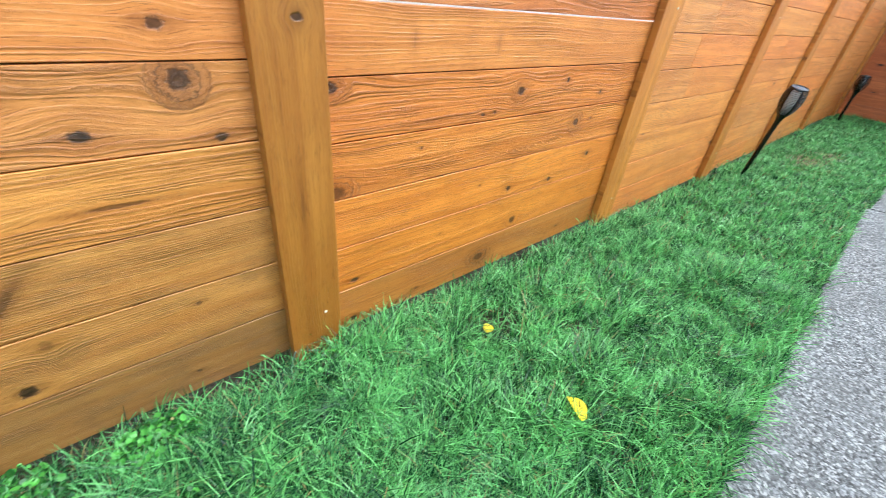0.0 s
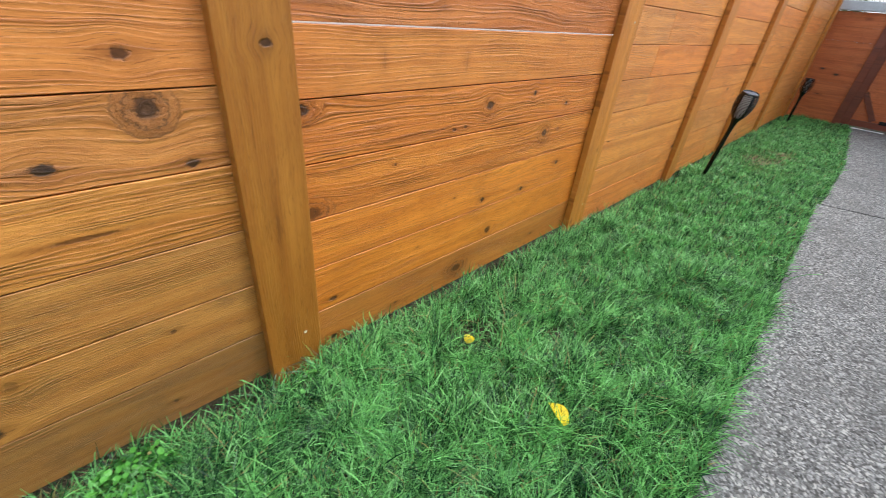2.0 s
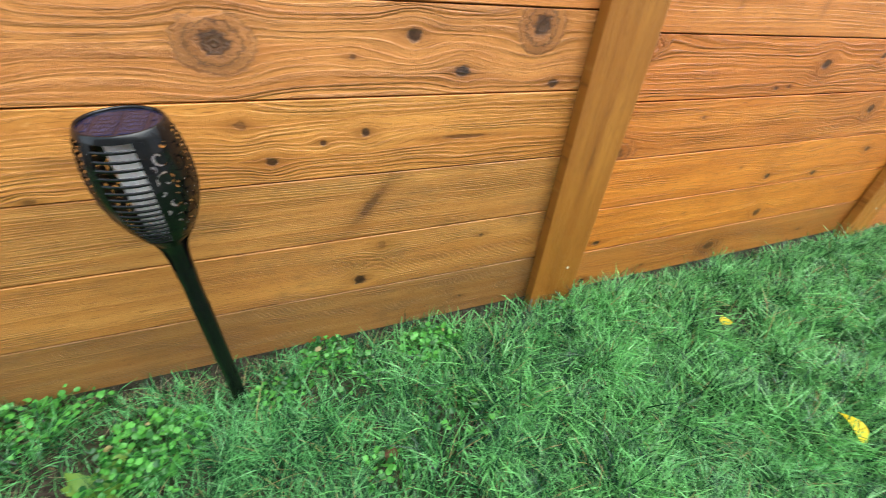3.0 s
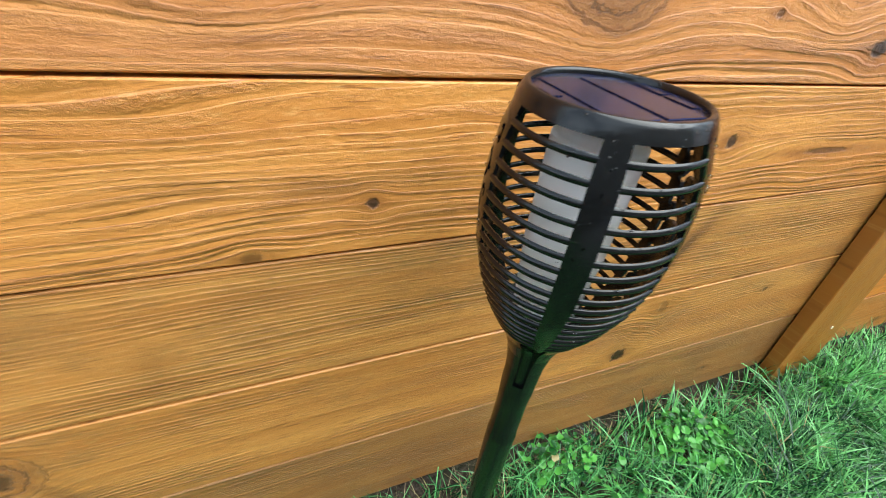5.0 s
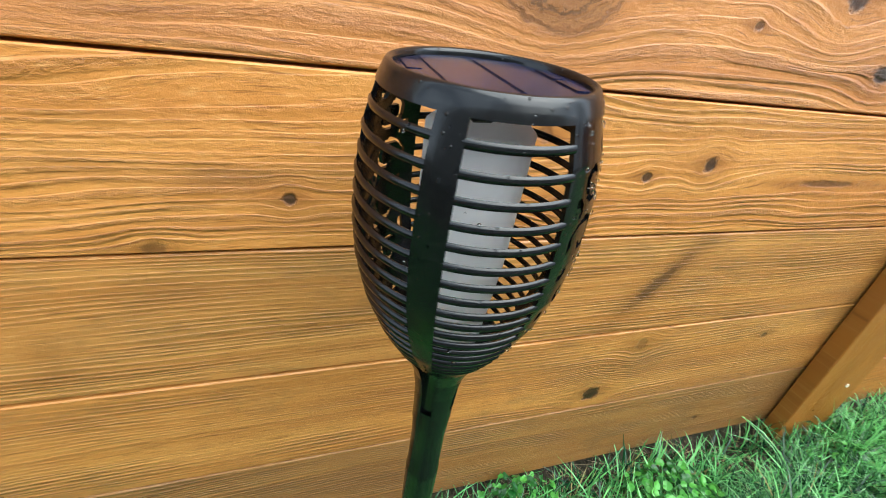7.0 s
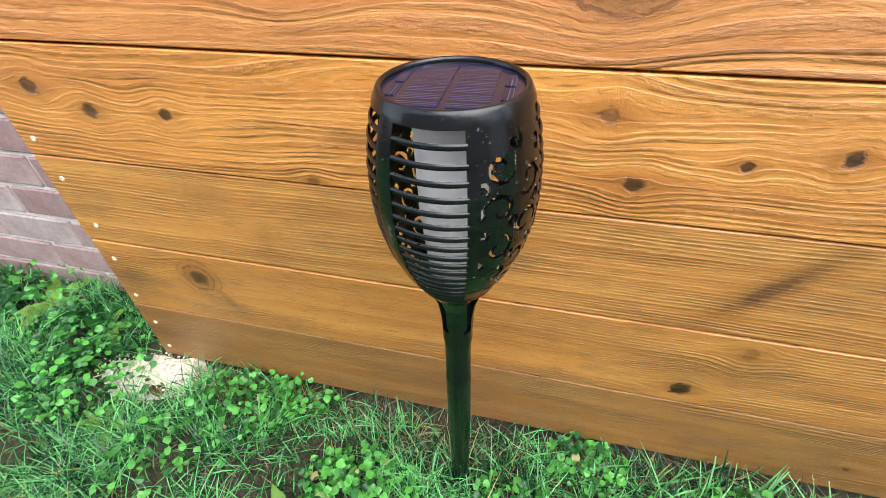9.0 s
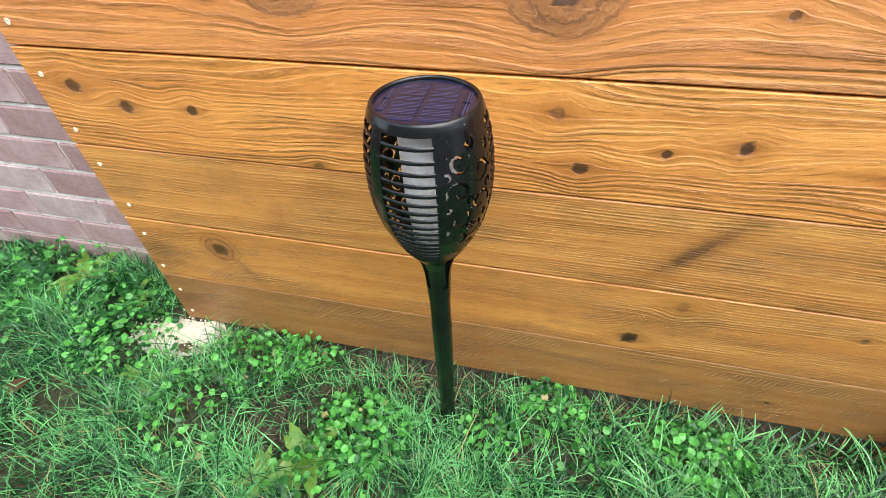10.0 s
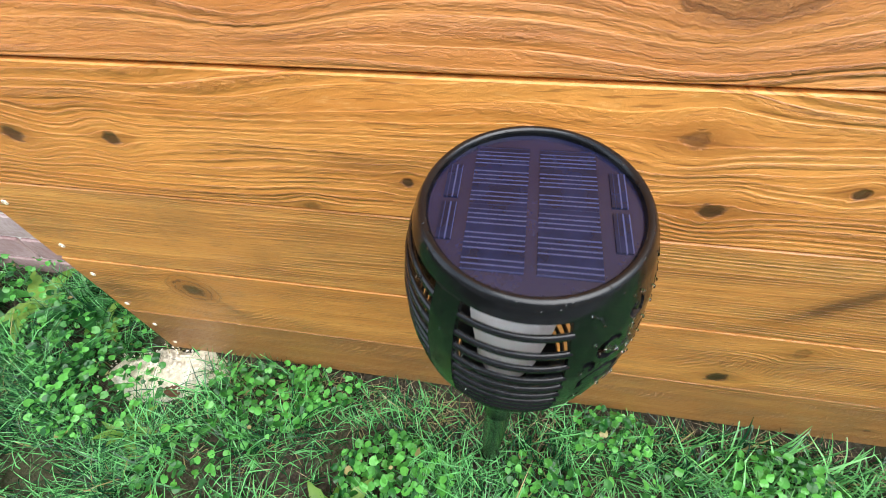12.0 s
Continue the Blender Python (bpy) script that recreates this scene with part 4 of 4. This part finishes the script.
# ---- the gate end ----
def gate_end():
    x = 9.20
    base, top = -0.075, 1.56
    root = thing("fence", (0, 0, 0), "dark red-brown stained board fence beside the gate", "fence", "", "structure")
    for k in range(8):
        z = base + 0.02 + k * 0.2
        for y0, y1 in ((-0.70, -0.0), (-1.95, -1.56)):
            part("board", box(x, x + 0.02, y0, y1, z + 0.0003, z + 0.1997, 0.002), GATEWOOD, root)
    for y in (-0.70, -1.57):
        part("post", box(x - 0.05, x + 0.04, y - 0.055, y + 0.05, base - 0.1, top, 0.004), DARKWOOD, root)
    # Band added on top, standing in for a distant roof beyond the gate.
    part("cap", box(x - 0.06, x + 0.08, -2.0, 0.0, top, top + 0.125, 0.004), ROOF_BAND, root, "pale grey cap rail")
    g = thing("gate", (0, 0, 0), "closed wooden gate with dark framing and corner braces", "gate")
    for k in range(8):
        z = base + 0.06 + k * 0.195
        part("board", box(x - 0.01, x + 0.012, -1.51, -0.76, z + 0.0003, z + 0.1947, 0.002), GATEWOOD, g)
    for y in (-0.805, -1.465):
        part("stile", box(x - 0.045, x - 0.012, y - 0.055, y + 0.055, base + 0.06, top - 0.02, 0.003), DARKWOOD, g)
    for z in (base + 0.06, top - 0.12):
        part("rail", box(x - 0.043, x - 0.014, -1.408, -0.862, z, z + 0.09, 0.003), DARKWOOD, g)

    def brace(y0, z0, y1, z1):
        bm = box(-0.014, 0.014, -0.035, 0.035, 0, math.hypot(y1 - y0, z1 - z0), 0.003)
        bm.transform(Matrix.Translation((x - 0.0285, y0, z0)) @ Matrix.Rotation(math.atan2(-(y1 - y0), z1 - z0), 4, "X"))
        part("brace", bm, DARKWOOD, g)
    brace(-0.86, base + 0.55, -1.12, base + 0.17)
    brace(-1.10, top - 0.13, -1.41, top - 0.5)
    part("hinge", box(x - 0.05, x - 0.044, -1.46, -1.2, top - 0.20, top - 0.15, 0.002), BLACK, g, "black strap hinge")
    part("hinge", box(x - 0.05, x - 0.044, -1.46, -1.2, base + 0.14, base + 0.19, 0.002), BLACK, g, "black strap hinge")
    part("pull_string", lathe([(0.03, 0.0), (0.034, 0.003), (0.038, 0.0), (0.034, -0.003)], steps=20, close=True), SILVER, g).matrix_basis = pose(x - 0.06, -0.72, top - 0.12, 0, 80, 0)
    tagged(obj("threshold", box(x - 0.10, x - 0.05, -1.33, -0.80, base - 0.02, base + 0.035, 0.004), TRIMW), "white painted sill bar under the gate", "sill", "", "structure")


gate_end()


def house():
    tagged(obj("wall_house", box(7.72, 16.0, -2.95, -1.80, -0.4, 5.2, 0.004), STUCCO), "pale grey-white painted house wall", "house wall", "", "structure")
    tagged(obj("trim", box(7.66, 7.80, -1.90, -1.77, -0.2, 5.2, 0.004), TRIMW), "white painted corner board of the house", "trim", "", "structure")
    tagged(obj("wall_patio", box(3.2, 7.72, -3.2, -2.93, -0.4, 2.5, 0.004), STUCCO), "pale painted house wall beside the paving", "house wall", "", "structure")
    # Unseen stretch, added to cut the light bounced onto the fence's left part.
    tagged(obj("wall_unseen", box(-6.0, 3.2, -3.2, -2.93, -0.4, 2.5, 0.004), DIM_WALL), "weathered grey-brown clad house wall beside the paving", "house wall", "", "structure")
    # Added pale surface, there only to brighten the open gap between two boards.
    tagged(obj("wall_behind_gap", box(-1.5, 9.0, 0.75, 0.95, -0.3, 1.5, 0.004), STUCCO), "pale wall of the yard behind the fence", "wall", "", "structure")


house()


# ---- beside the path ----
def pad():
    bm = bmesh.new()
    top = [bm.verts.new((x, y, slope(x) + 0.02)) for x, y in ((4.37, -1.84), (5.74, -1.81), (5.74, -2.9), (4.40, -2.9))]
    f = bm.faces.new(top)
    low = bmesh.ops.extrude_face_region(bm, geom=[f])
    for v in low["geom"]:
        if isinstance(v, bmesh.types.BMVert):
            v.co.z -= 0.12
    bmesh.ops.recalc_face_normals(bm, faces=bm.faces[:])
    bmesh.ops.bevel(bm, geom=bm.edges[:], offset=0.008, segments=2, affect="EDGES")
    tagged(obj("pavement", bm, STEP), "smooth pale concrete pad beside the path", "paving slab", "", "structure")
    verts, faces = [], []
    rng = np.random.default_rng(8)
    for _ in range(2600):
        f, s = rng.random(), rng.random()
        x = 4.36 + 1.35 * f
        y = -1.84 + 0.105 * s * (1 - 0.8 * f) + 0.03 * f
        z, a, h = slope(x) - 0.012 + 0.035 * (1 - s), rng.uniform(0, 6.28), rng.uniform(0.015, 0.04)
        k = len(verts)
        verts += [(x - 0.008, y, z), (x + 0.008, y + 0.004, z), (x + h * 0.5 * math.cos(a), y + h * 0.5 * math.sin(a), z + h)]
        faces.append((k, k + 1, k + 2))
    heap("moss_patch", verts, faces, MOSS, "strip of dark green moss along the concrete pad", "moss")


pad()


def clutter():
    tagged(obj("step_block", box(5.78, 6.45, -2.9, -1.86, -0.12, 0.118, 0.012, segments=2), BARK), "dark weathered timber step with a worn top", "step")
    b = thing("storage_box", pose(4.37, -2.285, slope(4.4) + 0.02, 0, 0, 8), "grey storage box with a dark ribbed lid", "box")
    part("body", box(0, 1.02, -0.5, 0, 0, 0.17, 0.012, segments=2), GREYBOX, b)
    part("lid", box(-0.015, 1.035, -0.515, 0.012, 0.17, 0.205, 0.010, segments=2), LID, b, "dark blue-black lid")
    part("lid_panel", box(0.08, 0.94, -0.43, -0.09, 0.203, 0.213, 0.006), LID, b)
    tagged(obj("concrete_block", box(6.98, 7.30, -2.42, -2.03, slope(7) - 0.02, 0.44, 0.02, segments=2), plain("dark_block", (0.10, 0.11, 0.12), (0.20, 0.21, 0.22), 8, 0.8, 0.003)), "dark grey concrete block standing by the house", "block")
    rng = random.Random(3)
    bm = bmesh.new()
    bmesh.ops.create_icosphere(bm, subdivisions=3, radius=0.1)
    for v in bm.verts:
        v.co *= 1 + 0.3 * noise.noise(v.co * 14)
        v.co.z = max(-0.05, v.co.z * 0.8)
    rock = obj("stone", bm, STEP, smooth=True)
    rock.matrix_basis = pose(6.72, -2.06, slope(6.7) + 0.03, 0, 0, 30)
    tagged(rock, "rounded pale grey stone on the gravel", "stone")
    bag = thing("plastic_bag", (6.25, -2.30, 0.118), "crumpled red and white plastic bag on the step", "bag")
    for name, m, off, size in (("red_side", RED, (0, -0.04, 0.07), (0.16, 0.17, 0.085)), ("white_side", BAGWHITE, (0.03, 0.08, 0.06), (0.12, 0.09, 0.075))):
        bm = bmesh.new()
        bmesh.ops.create_icosphere(bm, subdivisions=4, radius=1)
        for v in bm.verts:
            p = v.co.copy()
            v.co = Vector((p.x * size[0], p.y * size[1], p.z * size[2])) * (1 + 0.35 * noise.noise(p * 2.6 + Vector(off) * 30) + 0.12 * noise.noise(p * 8))
            v.co.z = max(-off[2] + 0.002, v.co.z)
        bm.transform(Matrix.Translation(off))
        part(name, bm, m, bag)
    rollp = [(0.0, 0.0)] + [(0.084 + 0.004 * math.sin(k * 2.1) + 0.003 * math.sin(k * 5.3), 0.02 + k * 0.05) for k in range(40)] + [(0.0, 2.0)]
    bm = lathe(rollp, steps=24)
    for v in bm.verts:
        r = Vector((v.co.x, v.co.y, 0))
        v.co += r * 0.16 * noise.noise(v.co * 38)
    roll = obj("fibre_roll", bm, WICKER, smooth=False)
    roll.matrix_basis = Matrix.Translation((7.36, -1.90, slope(7.3) - 0.01)) @ Matrix.Rotation(radians(10.5), 4, "X") @ Matrix.Rotation(radians(3), 4, "Y")
    tagged(roll, "tall pinkish-brown frayed fibre roll leaning by the house corner", "roll")


clutter()


def gravel():
    bed = bmesh.new()
    pts = [bed.verts.new((x, y, slope(x) - 0.012)) for x, y in ((4.30, -1.70), (4.66, -1.71), (5.36, -1.66), (9.1, -1.45), (9.1, -1.80), (7.6, -1.86), (7.6, -2.93), (6.5, -2.93), (6.5, -1.88), (5.76, -1.84), (5.74, -1.80), (4.36, -1.85))]
    bed.faces.new(pts[::-1])
    bmesh.ops.recalc_face_normals(bed, faces=bed.faces[:])
    base = tagged(obj("gravel_bed", bed, GRAVEL), "bed of mixed grey gravel between path and house", "gravel", "", "structure")
    rng = np.random.default_rng(21)
    shapes = [([], []) for _ in PEBBLES]
    ico = bmesh.new()
    bmesh.ops.create_icosphere(ico, subdivisions=1, radius=1)
    vs, fs = [v.co.copy() for v in ico.verts], [[v.index for v in f.verts] for f in ico.faces]
    ico.free()
    for _ in range(2600):
        x = 4.7 + 4.3 * rng.random() ** 1.4
        lo, hi = (-1.80, -1.68 + 0.05 * (x - 4.7)) if x < 5.76 else (-2.3 if x > 6.5 else -1.86, -1.64 + 0.055 * (x - 5.36))
        y = rng.uniform(lo, hi)
        v, f = shapes[rng.integers(len(PEBBLES))]
        s = np.array([rng.uniform(0.012, 0.03), rng.uniform(0.010, 0.024), rng.uniform(0.006, 0.014)])
        a, k = rng.uniform(0, 6.28), len(v)
        ca, sa = math.cos(a), math.sin(a)
        for p in vs:
            q = (p.x * s[0], p.y * s[1], p.z * s[2])
            v.append((x + q[0] * ca - q[1] * sa, y + q[0] * sa + q[1] * ca, slope(x) - 0.008 + q[2]))
        f += [tuple(k + i for i in t) for t in fs]
    for (v, f), m in zip(shapes, PEBBLES):
        heap("pebbles", v, f, m, "loose rounded pebbles", "gravel", "stuff")


gravel()


# ---- beyond the gate ----
def bare_tree(x, y, height, seed, label):
    rng = random.Random(seed)
    t = thing("bare_tree", (x, y, -0.2), label, "tree", "bare trees")
    verts, faces = [], []

    def limb(p, d, length, r, depth):
        n = 4
        ring = []
        for k in range(n + 1):
            q = p + d * length * k / n + Vector((0, 0, 0.03 * length * (k / n) ** 2))
            side = d.orthogonal().normalized()
            up = d.cross(side)
            rr = r * (1 - 0.55 * k / n)
            ring.append(len(verts))
            for j in range(4):
                a = j * math.pi / 2
                verts.append((q + (side * math.cos(a) + up * math.sin(a)) * rr)[:])
        for a, b in zip(ring, ring[1:]):
            faces.extend((a + j, a + (j + 1) % 4, b + (j + 1) % 4, b + j) for j in range(4))
        if depth:
            for k in range(3):
                f = rng.uniform(0.35, 1.0)
                turn = Euler((rng.uniform(-0.8, 0.8), rng.uniform(-0.8, 0.8), rng.uniform(0, 6))).to_matrix()
                nd = (d + turn @ Vector((0.75, 0, 0.25))).normalized()
                limb(p + d * length * f, nd, length * rng.uniform(0.5, 0.72), r * 0.45 * (1.3 - f * 0.5), depth - 1)
    limb(Vector((0, 0, 0)), Vector((0, 0, 1)), height * 0.45, 0.12, 0)
    trunk = heap("trunk", verts, faces, BARK, kind="", parent=t)
    verts, faces = [], []
    for k in range(10):
        d = Vector((rng.uniform(-0.8, 0.8), rng.uniform(-0.8, 0.8), 1)).normalized()
        limb(Vector((0, 0, height * rng.uniform(0.25, 0.45))), d, height * 0.33, 0.022, 5)
    heap("crown", verts, faces, BARK, kind="", parent=t)


bare_tree(22.0, -2.3, 7.5, 2, "bare leafless tree with fine twigs behind the gate")
bare_tree(30.0, 0.2, 6.0, 5, "bare leafless tree further behind the gate")


def conifer(x, y, height, seed):
    rng = np.random.default_rng(seed)
    t = thing("conifer", (x, y, -0.2), "dark green conifer standing beyond the fence", "tree")
    part("trunk", lathe([(0.16, 0.0), (0.12, height * 0.4), (0.03, height * 0.95)], steps=10), BARK, t)
    verts, faces = [], []
    for _ in range(9000):
        f = rng.random() ** 0.8
        z = height * (0.12 + 0.88 * f)
        r = (1 - f) * height * 0.24 * math.sqrt(rng.random()) + 0.05
        a = rng.uniform(0, 6.28)
        p = np.array([r * math.cos(a), r * math.sin(a), z - r * 0.35])
        s, b = rng.uniform(0.06, 0.16), rng.uniform(0, 6.28)
        k = len(verts)
        verts += [tuple(p), tuple(p + s * np.array([math.cos(a) + 0.3 * math.cos(b), math.sin(a) + 0.3 * math.sin(b), -0.3])), tuple(p + s * 0.6 * np.array([math.cos(b), math.sin(b), 0.2]))]
        faces.append((k, k + 1, k + 2))
    heap("crown", verts, faces, NEEDLE, kind="", parent=t)


conifer(15.5, 0.95, 5.2, 6)


def cable(p, q, sag, r=0.012):
    bm = bmesh.new()
    rings = []
    for k in range(25):
        f = k / 24
        c = Vector(p).lerp(Vector(q), f) - Vector((0, 0, sag * 4 * f * (1 - f)))
        rings.append([bm.verts.new(c + Vector((r * math.cos(a), 0, r * math.sin(a)))) for a in (0, 2.1, 4.2)])
    for a, b in zip(rings, rings[1:]):
        for j in range(3):
            bm.faces.new((a[j], a[(j + 1) % 3], b[(j + 1) % 3], b[j]))
    return tagged(obj("overhead_cable", bm, LID), "thin dark overhead cable crossing behind the gate", "cable", "overhead cables")


cable((15.4, 0.95, 2.6), (12.0, -1.79, 2.35), 0.05)
cable((15.5, 0.95, 3.2), (12.4, -1.79, 2.85), 0.05)


# ---- brick wall ----
BRICKM = [plain(f"brick_{i}", a, b, 14, 0.85, 0.002) for i, (a, b) in enumerate((((0.26, 0.155, 0.15), (0.42, 0.31, 0.30)), ((0.22, 0.125, 0.12), (0.36, 0.25, 0.24)), ((0.28, 0.20, 0.19), (0.48, 0.39, 0.38))))]
MORTAR = plain("mortar", (0.58, 0.56, 0.53), (0.78, 0.76, 0.72), 20, 0.95, 0.003)


def brick_wall():
    y, course, length = 0.156, 0.092, 0.26
    w = tagged(obj("wall_brick", box(-5.0, -1.62, y + 0.008, y + 0.25, -0.2, 2.8), MORTAR), "weathered pinkish brick wall with pale mortar", "brick wall", "", "structure")
    meshes = []
    for m in BRICKM:
        bm = box(-length / 2 + 0.006, length / 2 - 0.006, 0, 0.05, 0.006, course - 0.006, 0.003)
        me = bpy.data.meshes.new("brick")
        bm.to_mesh(me)
        bm.free()
        me.materials.append(m)
        meshes.append(me)
    rng = random.Random(11)
    for k in range(-1, 16):
        for i in range(12):
            x = -1.75 - i * length - (length / 2 if k % 2 else 0)
            b = new("brick", meshes[rng.randrange(3)])
            b.parent = w
            b.matrix_basis = pose(x, y + rng.uniform(-0.001, 0.001), 0.012 + k * course)


brick_wall()
